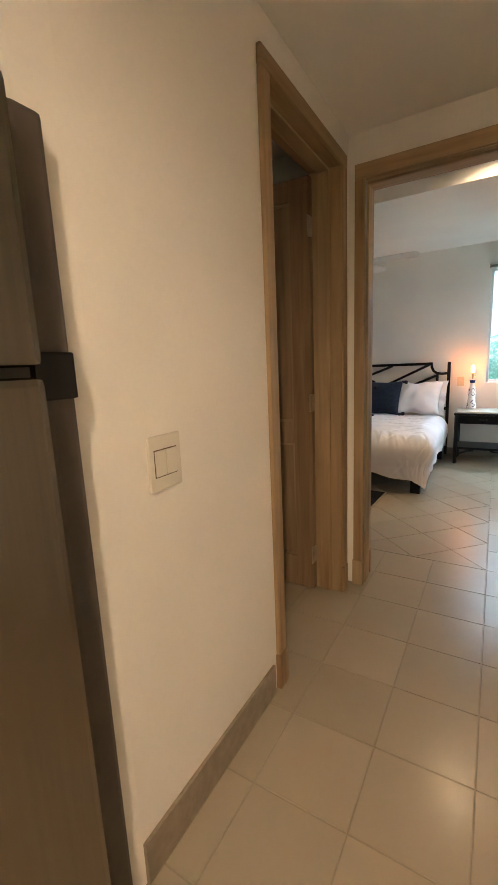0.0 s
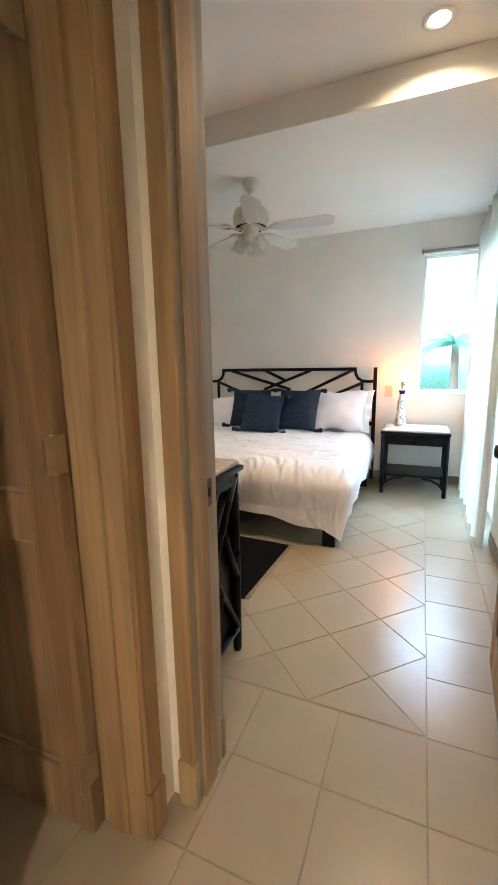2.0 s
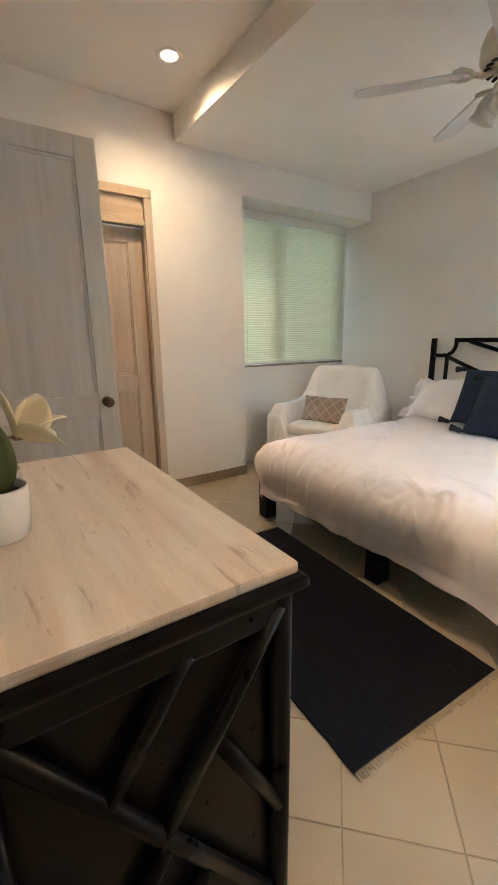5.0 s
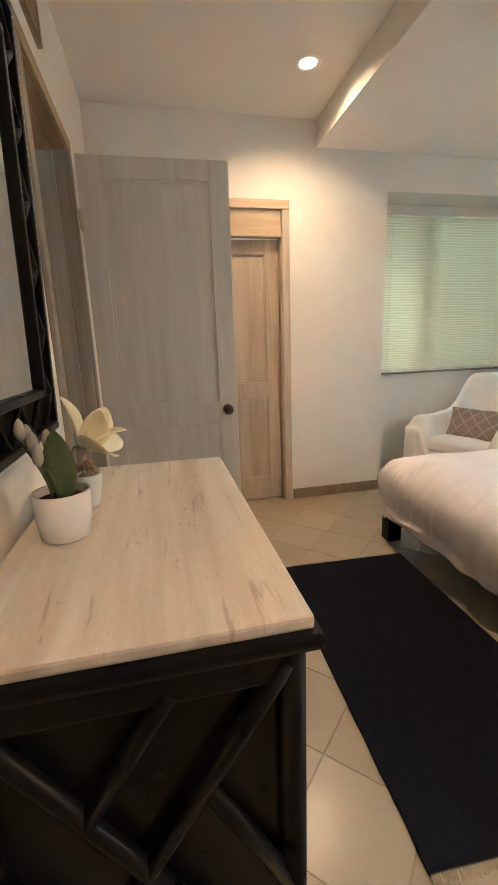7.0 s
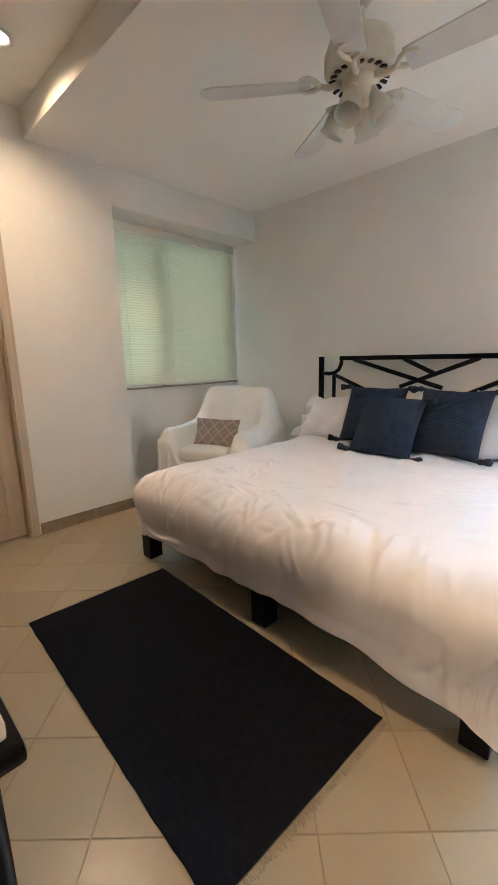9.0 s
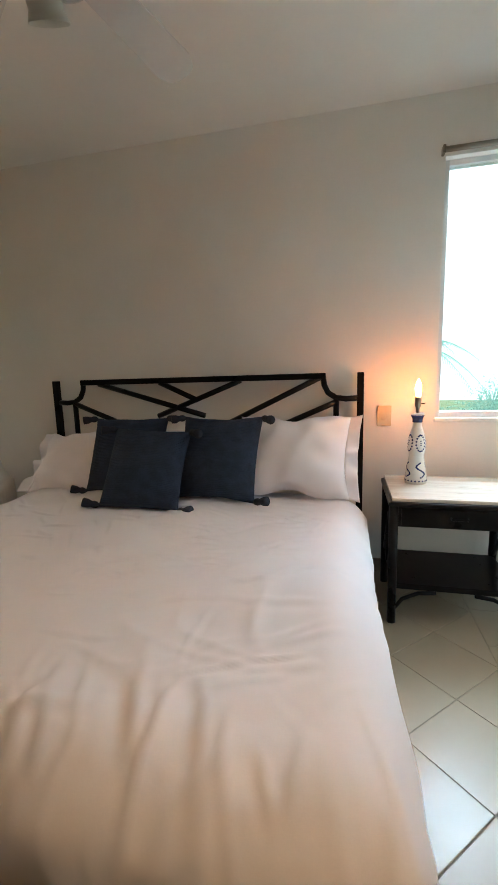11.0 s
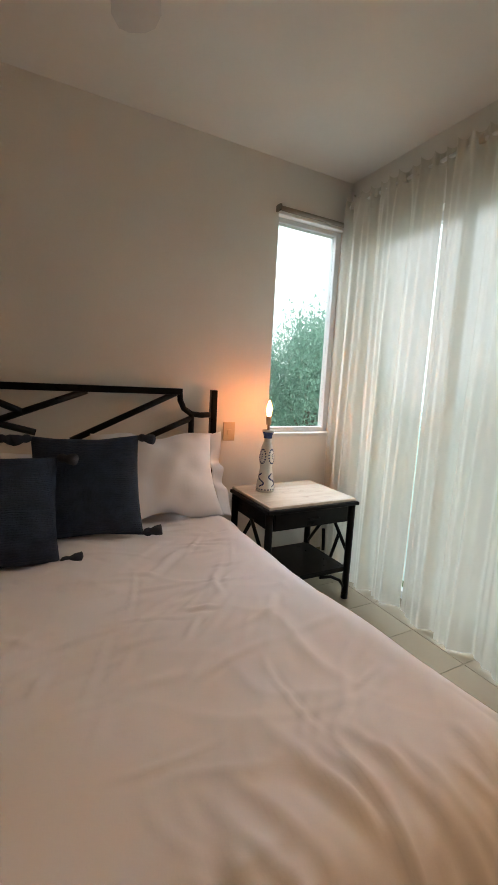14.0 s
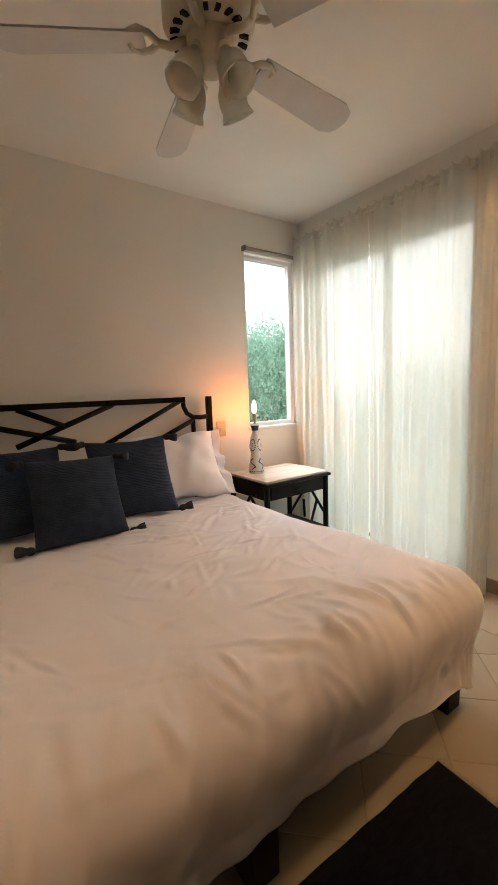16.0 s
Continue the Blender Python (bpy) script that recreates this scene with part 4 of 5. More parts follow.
            row.append(bm.verts.new((x - 1.555, y, z)))
        grid.append(row)
    for a, b in zip(grid, grid[1:]):
        for i in range(nu):
            bm.faces.new((a[i], a[i + 1], b[i + 1], b[i]))
    return bm


duvet = tagged(part("duvet", duvet_mesh(), LINEN, None, "", True), "rumpled white cotton duvet hanging over the bed sides", "duvet")
sol = duvet.modifiers.new("thickness", "SOLIDIFY")
sol.thickness, sol.offset = 0.018, -1


def pillow(name, m, w, h, t, material, label, group, seed, tassels=False, crease=0.008, pinch=0.06):
    p = thing(name, m, label, "pillow" if name == "pillow" else "cushion", group)
    part("cover", pillow_mesh(w, h, t, 30, seed, pinch, crease), material, p, smooth=True)
    if tassels:
        for sx in (-1, 1):
            for sy in (-1, 1):
                cx, cy = sx * w / 2, sy * h / 2
                bm = bmesh.new()
                drop = Vector((sx * 0.8, -0.35 if sy > 0 else 0.05, 0.25 if sy < 0 else 0.6)).normalized()
                a = Vector((cx - sx * 0.004, cy - sy * 0.004, 0))
                tube(bm, [a, a + drop * 0.014, a + drop * 0.028, a + drop * 0.040, a + drop * 0.060, a + drop * 0.085], [0.005, 0.017, 0.019, 0.015, 0.022, 0.024], 10)
                part("tassel", bm, TASSEL, p, "dark yarn tassel", True)
    return p


SLEEP, CUSH = "white pillows at the headboard", "navy cushions on the bed"
def flange(p, w, h, sgn, seed):
    """The loose cloth end of a pillowcase, in small folds."""
    bm = bmesh.new()
    rows = []
    for i in range(9):
        s = i / 8
        rows.append([bm.verts.new((sgn * (w / 2 * (1 - 0.06 * (1 - v * v)) - 0.012 + 0.065 * s), v * h / 2 * (0.97 + 0.05 * s), (0.010 + 0.022 * s) * math.sin(v * 7 + seed + 2 * math.sin(v * 3)) - 0.012 * s)) for v in (2 * j / 40 - 1 for j in range(41))])
    for a, b in zip(rows, rows[1:]):
        for j in range(40):
            bm.faces.new((a[j], a[j + 1], b[j + 1], b[j]))
    ob = part("flange", bm, LINEN, p, "loose folded pillowcase end", True)
    ob.modifiers.new("thickness", "SOLIDIFY").thickness = 0.004


p = pillow("pillow", pose(-0.925, 7.36, 0.775, 58, 0, -4), 0.66, 0.50, 0.25, LINEN, "plump white pillow with a flanged end against the headboard", SLEEP, 1.0, crease=0.04, pinch=0.11)
flange(p, 0.66, 0.48, 1, 0.7)
p = pillow("pillow", pose(-2.22, 7.34, 0.715, 44, 0, 6), 0.66, 0.46, 0.24, LINEN, "plump white pillow half behind a navy cushion", SLEEP, 4.0, crease=0.04, pinch=0.11)
flange(p, 0.66, 0.46, -1, 2.2)
pillow("pillow", pose(-1.54, 7.41, 0.735, 66, 0, 0), 0.64, 0.38, 0.16, LINEN, "white pillow behind the navy cushions", SLEEP, 7.0, crease=0.02)
pillow("cushion", pose(-1.86, 7.21, 0.795, 64, 0, 4), 0.45, 0.45, 0.18, NAVY, "navy ribbed cushion with tassels leaning at the back", CUSH, 2.0, True)
pillow("cushion", pose(-1.295, 7.16, 0.795, 64, 0, -5), 0.46, 0.46, 0.18, NAVY, "navy ribbed cushion with tassels leaning on white pillows", CUSH, 3.0, True)
pillow("cushion", pose(-1.635, 6.99, 0.765, 60, 2, 1), 0.43, 0.43, 0.18, NAVY, "navy ribbed cushion with tassels in front of two others", CUSH, 5.0, True)

# ---- rug ----
rug = thing("rug", pose(-1.63, 5.215, 0.0, 0, 0, 177.5), "dark charcoal woven rug with a pale fringe", "rug")
bm = bmesh.new()
n, nj = 60, 30
top = [[bm.verts.new((-0.725 + 1.45 * i / n, -0.37 + 0.74 * j / nj + 0.004 * noise.noise(Vector((i * 0.3, 0, 0))) * (1 if j in (0, nj) else 0), 0.0085 + 0.0015 * noise.noise(Vector((i * 0.2, j * 0.2, 1))))) for j in range(nj + 1)] for i in range(n + 1)]
for i in range(n):
    for j in range(nj):
        bm.faces.new((top[i][j], top[i + 1][j], top[i + 1][j + 1], top[i][j + 1]))
rim = [top[i][0] for i in range(n)] + [top[n][j] for j in range(nj)] + [top[n - i][nj] for i in range(n)] + [top[0][nj - j] for j in range(nj)]
low = [bm.verts.new((v.co.x, v.co.y, 0.001)) for v in rim]
for k in range(len(rim)):
    bm.faces.new((rim[k], low[k], low[(k + 1) % len(low)], rim[(k + 1) % len(rim)]))
part("weave", bm, RUG, rug)
for sx in (-1, 1):
    bm = bmesh.new()
    for k in range(120):
        y = -0.366 + 0.732 * k / 119
        L = 0.015 + random.random() * 0.012
        tube(bm, [(sx * 0.722, y, 0.006), (sx * (0.725 + L * 0.5), y + random.uniform(-0.003, 0.003), 0.005), (sx * (0.725 + L), y + random.uniform(-0.006, 0.006), 0.003)], [0.003, 0.003, 0.002], 5)
    tagged(part("fringe", bm, FRINGE, rug, "short beige fringe"), kind="stuff")


# ---- dresser, mirror and what stands on it ----
dr = thing("dresser", pose(-1.25, 4.20, 0), "black dresser with lattice ends and a travertine top", "dresser")
X1, X0, Y0, Y1 = 0.45, -0.45, -0.235, 0.24
for x in (X0 + 0.012, X1 + 0.006):
    for y in (Y0 + 0.02, Y1 - 0.008):
        part("leg", tube(bmesh.new(), [(x, y, 0), (x, y, 0.02), (x, y, 0.83)], [0.019, 0.021, 0.021], 14), BLACK, dr, smooth=True)
part("body", boxes((X0 + 0.03, X1 - 0.006, Y0 + 0.02, Y1 - 0.022, 0.11, 0.83), bevel=0.003), BLACK, dr)
part("apron", boxes((X0 - 0.005, X1 + 0.020, Y0 + 0.0, Y1 + 0.004, 0.785, 0.838), bevel=0.006), BLACK, dr)
part("top_frame", boxes((X0 - 0.03, X1 + 0.034, Y0 - 0.015, Y1 + 0.038, 0.838, 0.860), bevel=0.009), BLACK, dr)
part("stone_top", boxes((X0 - 0.020, X1 + 0.014, Y0 - 0.012, Y1 + 0.026, 0.860, 0.882), bevel=0.006), TRAV, dr, "polished beige travertine top")
for k in range(3):
    d = part("drawer", boxes((X0 + 0.05, X1 - 0.05, Y1 - 0.022, Y1 - 0.006, 0.14 + k * 0.215, 0.34 + k * 0.215), bevel=0.004), BLACK, dr)
    for x in (-0.2, 0.2):
        part("handle", tube(bmesh.new(), [(x - 0.04, Y1 - 0.006, 0.24 + k * 0.215), (x - 0.04, Y1 + 0.014, 0.24 + k * 0.215), (x + 0.04, Y1 + 0.014, 0.24 + k * 0.215), (x + 0.04, Y1 - 0.006, 0.24 + k * 0.215)], 0.005, 8), BRONZE, d, "dark metal pull")
LAT = [((3.99, 0.82), (4.425, 0.125)), ((4.253, 0.80), (4.124, 0.615)), ((4.424, 0.815), (4.190, 0.475)), ((4.298, 0.615), (4.425, 0.376)), ((3.99, 0.545), (4.135, 0.335)),
       ((4.20, 0.46), (3.99, 0.13)), ((4.27, 0.36), (4.135, 0.115))]
for sx in (1, -1):
    xx = X1 + 0.013 if sx > 0 else X0 - 0.013
    for (ya, za), (yb, zb) in LAT:
        part("lattice_bar", tube(bmesh.new(), [(xx, ya - 4.20, za), (xx, (ya + yb) / 2 - 4.20, (za + zb) / 2), (xx, yb - 4.20, zb)], 0.0145, 10), BLACK, dr, smooth=True)
    part("bottom_rail", tube(bmesh.new(), [(xx, Y0 + 0.02, 0.115), (xx, Y1 - 0.02, 0.115)], 0.015, 10), BLACK, dr, smooth=True)

mir = thing("wall_mirror", pose(-1.25, YN, 1.04, -1.5, 0, 0), "large mirror in a black fretwork frame above the dresser", "mirror")
MX, MZ, MW = 0.40, 1.08, 0.13
part("glass", boxes((-MX + MW, MX - MW, 0.014, 0.020, MW, MZ - MW)), MIRROR, mir, "silvered mirror glass")
part("back_board", boxes((-MX + 0.004, MX - 0.004, 0.004, 0.012, 0.004, MZ - 0.004)), BLACK, mir)
for r in ((-MX, MX, 0.004, 0.034, 0, 0.022), (-MX, MX, 0.004, 0.034, MZ - 0.022, MZ), (-MX, -MX + 0.022, 0.004, 0.034, 0.022, MZ - 0.022), (MX - 0.022, MX, 0.004, 0.034, 0.022, MZ - 0.022)):
    part("outer_frame", boxes(r, bevel=0.005), BLACK, mir)
for r in ((-MX + MW - 0.022, MX - MW + 0.022, 0.012, 0.036, MW - 0.022, MW), (-MX + MW - 0.022, MX - MW + 0.022, 0.012, 0.036, MZ - MW, MZ - MW + 0.022),
          (-MX + MW - 0.022, -MX + MW, 0.012, 0.036, MW, MZ - MW), (MX - MW, MX - MW + 0.022, 0.012, 0.036, MW, MZ - MW)):
    part("inner_frame", boxes(r, bevel=0.005), BLACK, mir)
for side in (-1, 1):
    for k in range(12):
        z = 0.03 + k * 0.086
        a, b = (z, z + 0.08) if k % 2 else (z + 0.08, z)
        part("fret_bar", tube(bmesh.new(), [(side * (MX - 0.02), 0.022, a), (side * (MX - MW + 0.02), 0.022, b)], 0.008, 8), BLACK, mir, smooth=True)
for zz in (0.065, MZ - 0.065):
    for k in range(6):
        x = -0.25 + k * 0.086
        a, b = (-0.04, 0.04) if k % 2 else (0.04, -0.04)
        part("fret_bar", tube(bmesh.new(), [(x, 0.022, zz + a), (x + 0.08, 0.022, zz + b)], 0.008, 8), BLACK, mir, smooth=True)
part("edge_strip", boxes((-MX - 0.006, -MX, 0.002, 0.032, 0, MZ)), WHITEPAINT, mir, "pale bevelled edge")

pot = thing("potted_flower", pose(-1.175, 4.055, 0.882), "artificial magnolia in a small white pot on the dresser", "potted plant")
part("pot", lathe(bmesh.new(), [(0.042, 0.0), (0.050, 0.006), (0.056, 0.05), (0.058, 0.098), (0.056, 0.104), (0.051, 0.100), (0.050, 0.085), (0.004, 0.083)], 32), CERAMIC, pot, "white ceramic pot", True)
part("soil", lathe(bmesh.new(), [(0.049, 0.086), (0.03, 0.092), (0.002, 0.094)], 20), SOIL, pot)


def blade_leaf(parent, base, lean, turn, L, w, material, cup=0.25, name="leaf"):
    bm = bmesh.new()
    rows = []
    for i in range(11):
        s = i / 10
        ww = w * (math.sin(math.pi * min(1, s * 0.93 + 0.07)) ** 0.7) * 0.5 + 0.0008
        row = []
        for j in range(5):
            q = j / 2 - 1
            x, z = ww * q, L * s
            y = -cup * ww * q * q - lean * L * s * s
            row.append(bm.verts.new((x, y, z)))
        rows.append(row)
    for a, b in zip(rows, rows[1:]):
        for j in range(4):
            bm.faces.new((a[j], a[j + 1], b[j + 1], b[j]))
    m = Matrix.Translation(base) @ Matrix.Rotation(turn, 4, "Z")
    for v in bm.verts:
        v.co = m @ v.co
    ob = part(name, bm, material, parent, smooth=True)
    sd = ob.modifiers.new("thickness", "SOLIDIFY")
    sd.thickness = 0.0012
    return ob


blade_leaf(pot, (0.012, 0.012, 0.088), 0.12, radians(82), 0.15, 0.062, LEAF)
blade_leaf(pot, (-0.015, 0.0, 0.088), 0.30, radians(95), 0.125, 0.055, LEAF)
blade_leaf(pot, (0.0, -0.015, 0.088), 0.35, radians(20), 0.12, 0.05, LEAF)
part("stem", tube(bmesh.new(), [(0, 0, 0.09), (-0.02, 0.012, 0.15), (-0.035, 0.03, 0.185), (-0.02, 0.048, 0.188)], [0.003, 0.003, 0.003, 0.005], 7), SHELL, pot, smooth=True)
part("flower_heart", lathe(bmesh.new(), [(0.003, -0.008), (0.014, 0.004), (0.013, 0.022), (0.003, 0.032)], 12, Matrix.Translation((-0.02, 0.050, 0.188)) @ Matrix.Rotation(radians(-50), 4, "X")), SHELL, pot, smooth=True)
for k in range(6):
    bm = bmesh.new()
    rows = []
    for i in range(9):
        s = i / 8
        ww = (0.042 if k % 2 else 0.036) * (math.sin(math.pi * (0.1 + 0.88 * s)) ** 0.8)
        rows.append([bm.verts.new((ww * q, (0.108 if k % 2 else 0.092) * s, 0.026 * math.sin(s * 2.2) - 0.3 * ww * (1 - q * q))) for q in (-1, -0.5, 0, 0.5, 1)])
    for a, b in zip(rows, rows[1:]):
        for j in range(4):
            bm.faces.new((a[j], a[j + 1], b[j + 1], b[j]))
    m = Matrix.Translation((-0.02, 0.052, 0.190)) @ Matrix.Rotation(radians(-48), 4, "X") @ Matrix.Rotation(radians(60 * k), 4, "Z") @ Matrix.Rotation(radians(14 if k % 2 else 52), 4, "X")
    for v in bm.verts:
        v.co = m @ v.co
    ob = part("petal", bm, PETAL, pot, "cream petal", True)
    ob.modifiers.new("thickness", "SOLIDIFY").thickness = 0.001
for k, (x, y, z) in enumerate(((0.03, -0.03, 0.21), (0.015, -0.055, 0.235), (-0.01, -0.05, 0.22), (0.05, -0.02, 0.19), (-0.03, -0.02, 0.205))):
    part("twig", tube(bmesh.new(), [(0, 0, 0.09), (x * 0.5, y * 0.5, 0.15), (x, y, z - 0.02)], 0.0025, 6), LEAF, pot, smooth=True)
    part("bud", lathe(bmesh.new(), [(0.001, -0.022), (0.009, -0.012), (0.011, 0.002), (0.007, 0.018), (0.001, 0.026)], 10, Matrix.Translation((x, y, z))), BUD, pot, "grey-brown closed bud", True)

jar = thing("shell_vase", pose(-1.345, 4.075, 0.882), "small white vase with a brown shell", "vase")
part("vase", lathe(bmesh.new(), [(0.022, 0.0), (0.030, 0.01), (0.036, 0.05), (0.040, 0.085), (0.037, 0.088), (0.033, 0.05), (0.004, 0.01)], 24), CERAMIC, jar, smooth=True)
bm = bmesh.new()
for k in range(26):
    a = k * 0.62
    r = 0.024 * (1 - k / 30)
    lathe(bm, [(0.001, -r * 0.6), (r * 0.6, 0), (0.001, r * 0.6)], 8, Matrix.Translation((r * math.cos(a), r * math.sin(a), 0.085 + k * 0.0022)))
part("shell", bm, SHELL, jar, "brown spiral sea shell", True)

# ---- nightstand and lamp ----
ns = thing("nightstand", pose(-0.115, 7.285, 0), "black nightstand with a travertine top and lattice sides", "nightstand")
NX, NF, NBK = 0.285, -0.215, 0.225
for sx in (-1, 1):
    for y in (NF + 0.0, NBK - 0.02):
        part("leg", tube(bmesh.new(), [(sx * NX, y, 0), (sx * NX, y, 0.60)], 0.021, 14), BLACK, ns, smooth=True)
    for pts in (((0.20, 0.205), (0.50, -0.02)), ((0.02, 0.215), (0.36, 0.03)), ((-0.20, 0.30), (-0.02, 0.50)), ((-0.06, 0.205), (-0.12, 0.38))):
        (ya, za), (yb, zb) = ((pts[0][0], pts[0][1]), (pts[1][1], pts[1][0])) if abs(pts[1][1]) < 0.1 else pts
        part("lattice_bar", tube(bmesh.new(), [(sx * NX, ya, za), (sx * NX, yb, zb)], 0.011, 8), BLACK, ns, smooth=True)
part("drawer_box", boxes((-NX + 0.01, NX - 0.01, NF + 0.006, NBK - 0.01, 0.49, 0.60), bevel=0.004), BLACK, ns)
dw = part("drawer", boxes((-NX + 0.035, NX - 0.035, NF - 0.006, NF + 0.006, 0.503, 0.588), bevel=0.004), BLACK, ns)
part("handle", tube(bmesh.new(), [(-0.035, NF - 0.006, 0.548), (-0.035, NF - 0.022, 0.545), (0.035, NF - 0.022, 0.545), (0.035, NF - 0.006, 0.548)], 0.005, 8), BLACK, dw)
part("top_frame", boxes((-0.312, 0.312, NF - 0.035, NBK + 0.012, 0.598, 0.620), bevel=0.008), BLACK, ns)
part("stone_top", boxes((-0.296, 0.296, NF - 0.018, NBK + 0.010, 0.620, 0.638), bevel=0.005), TRAV, ns, "polished beige travertine top")
part("shelf", boxes((-NX, NX, NF, NBK - 0.02, 0.175, 0.203), bevel=0.005), BLACK, ns)
for sx in (-1, 1):
    part("corbel", tube(bmesh.new(), [(sx * (NX - 0.01), NF, 0.07), (sx * (NX - 0.05), NF, 0.125), (sx * (NX - 0.12), NF, 0.16), (sx * (NX - 0.20), NF, 0.17)], 0.010, 8), BLACK, ns, smooth=True)

lamp = thing("table_lamp", pose(-0.262, 7.37, 0.638), "lamp made from a painted white bottle with a bare bulb", "table lamp")
prof = [(0.050, 0.0), (0.055, 0.004), (0.054, 0.03), (0.045, 0.09), (0.037, 0.135), (0.036, 0.15), (0.043, 0.18), (0.044, 0.21), (0.036, 0.26), (0.025, 0.295), (0.021, 0.31), (0.024, 0.335), (0.035, 0.366), (0.034, 0.370), (0.012, 0.371)]
part("bottle", lathe(bmesh.new(), prof, 40), CERAMIC, lamp, "white ceramic bottle", True)


def bottle_r(z):
    for (r0, z0), (r1, z1) in zip(prof, prof[1:]):
        if z0 <= z <= z1 and z1 > z0:
            return r0 + (r1 - r0) * (z - z0) / (z1 - z0)
    return 0.02


def motif(bm, pts, size=0.0053):
    for a, z in pts:
        r = bottle_r(z) + 0.0003
        m = Matrix.Rotation(a, 4, "Z") @ Matrix.Translation((r, 0, z)) @ Matrix.Rotation(radians(90), 4, "Y")
        lathe(bm, [(size, -0.0004), (size * 0.8, 0.0009), (size * 0.2, 0.0012)], 7, m)


bm = bmesh.new()
for turn in (0, 1, 2, 3):
    c = turn * math.pi / 2 + 0.35
    motif(bm, [(c + 0.55 * math.cos(q), 0.215 + 0.042 * math.sin(q)) for q in [2 * math.pi * k / 15 for k in range(15)]])
    motif(bm, [(c + 0.45 * math.sin(q * 1.0), 0.035 + 0.075 * k / 15) for k, q in enumerate([2 * math.pi * k / 15 for k in range(16)])])
    motif(bm, [(c, 0.215), (c, 0.226), (c, 0.205)], 0.004)
motif(bm, [(2 * math.pi * k / 18, 0.016) for k in range(18)], 0.005)
tagged(part("painted_motif", bm, COBALT, lamp, "dark blue painted leaf scrolls"), kind="stuff")
bm = bmesh.new()
lathe(bm, [(0.0255, 0.322), (0.0255, 0.336), (0.034, 0.360), (0.033, 0.356), (0.0245, 0.334)], 30)
part("neck_band", bm, COBALT, lamp, "dark blue painted neck", True)
part("socket", lathe(bmesh.new(), [(0.008, 0.371), (0.009, 0.40), (0.015, 0.404), (0.0165, 0.44), (0.0155, 0.452), (0.012, 0.454)], 20), BRASS, lamp, "brass lamp socket", True)
part("switch_key", tube(bmesh.new(), [(0.015, 0, 0.418), (0.034, 0, 0.418)], 0.003, 8), MATTE_BLACK, lamp)
part("bulb", lathe(bmesh.new(), [(0.010, 0.452), (0.013, 0.468), (0.0165, 0.490), (0.015, 0.512), (0.008, 0.532), (0.002, 0.545)], 18), BULB, lamp, "glowing flame-shaped bulb", True)

# ---- switches ----
sw = thing("light_switch", pose(-0.409, YB, 0.971), "ivory single light switch on the wall", "light switch")
part("plate", boxes((-0.040, 0.040, -0.008, -0.0005, -0.060, 0.060), bevel=0.003), IVORY, sw)
part("rocker", boxes((-0.014, 0.014, -0.012, -0.007, -0.022, 0.012), bevel=0.002), IVORY, sw)
sw2 = thing("light_switch", pose(-0.71, 2.288, 1.066), "pale double light switch on the hallway wall", "light switch")
part("plate", boxes((0.0005, 0.008, -0.056, 0.056, -0.068, 0.068), bevel=0.003), PALEPLASTIC, sw2)
part("recess", boxes((0.0078, 0.0086, -0.040, 0.040, -0.034, 0.034)), BRONZE, sw2, "dark shadow gap round the rockers")
for y in (-0.0195, 0.0195):
    part("rocker", boxes((0.0082, 0.0115, y - 0.0185, y + 0.0185, -0.0315, 0.0315), bevel=0.002), PALEPLASTIC, sw2)

# ---- armchair in the niche corner ----
ch = thing("armchair", pose(-3.10, 6.82, 0, 0, 0, 17), "armchair covered with a cream cotton slipcover", "armchair")
def smooth01(t):
    t = max(0.0, min(1.0, t))
    return t * t * (3 - 2 * t)


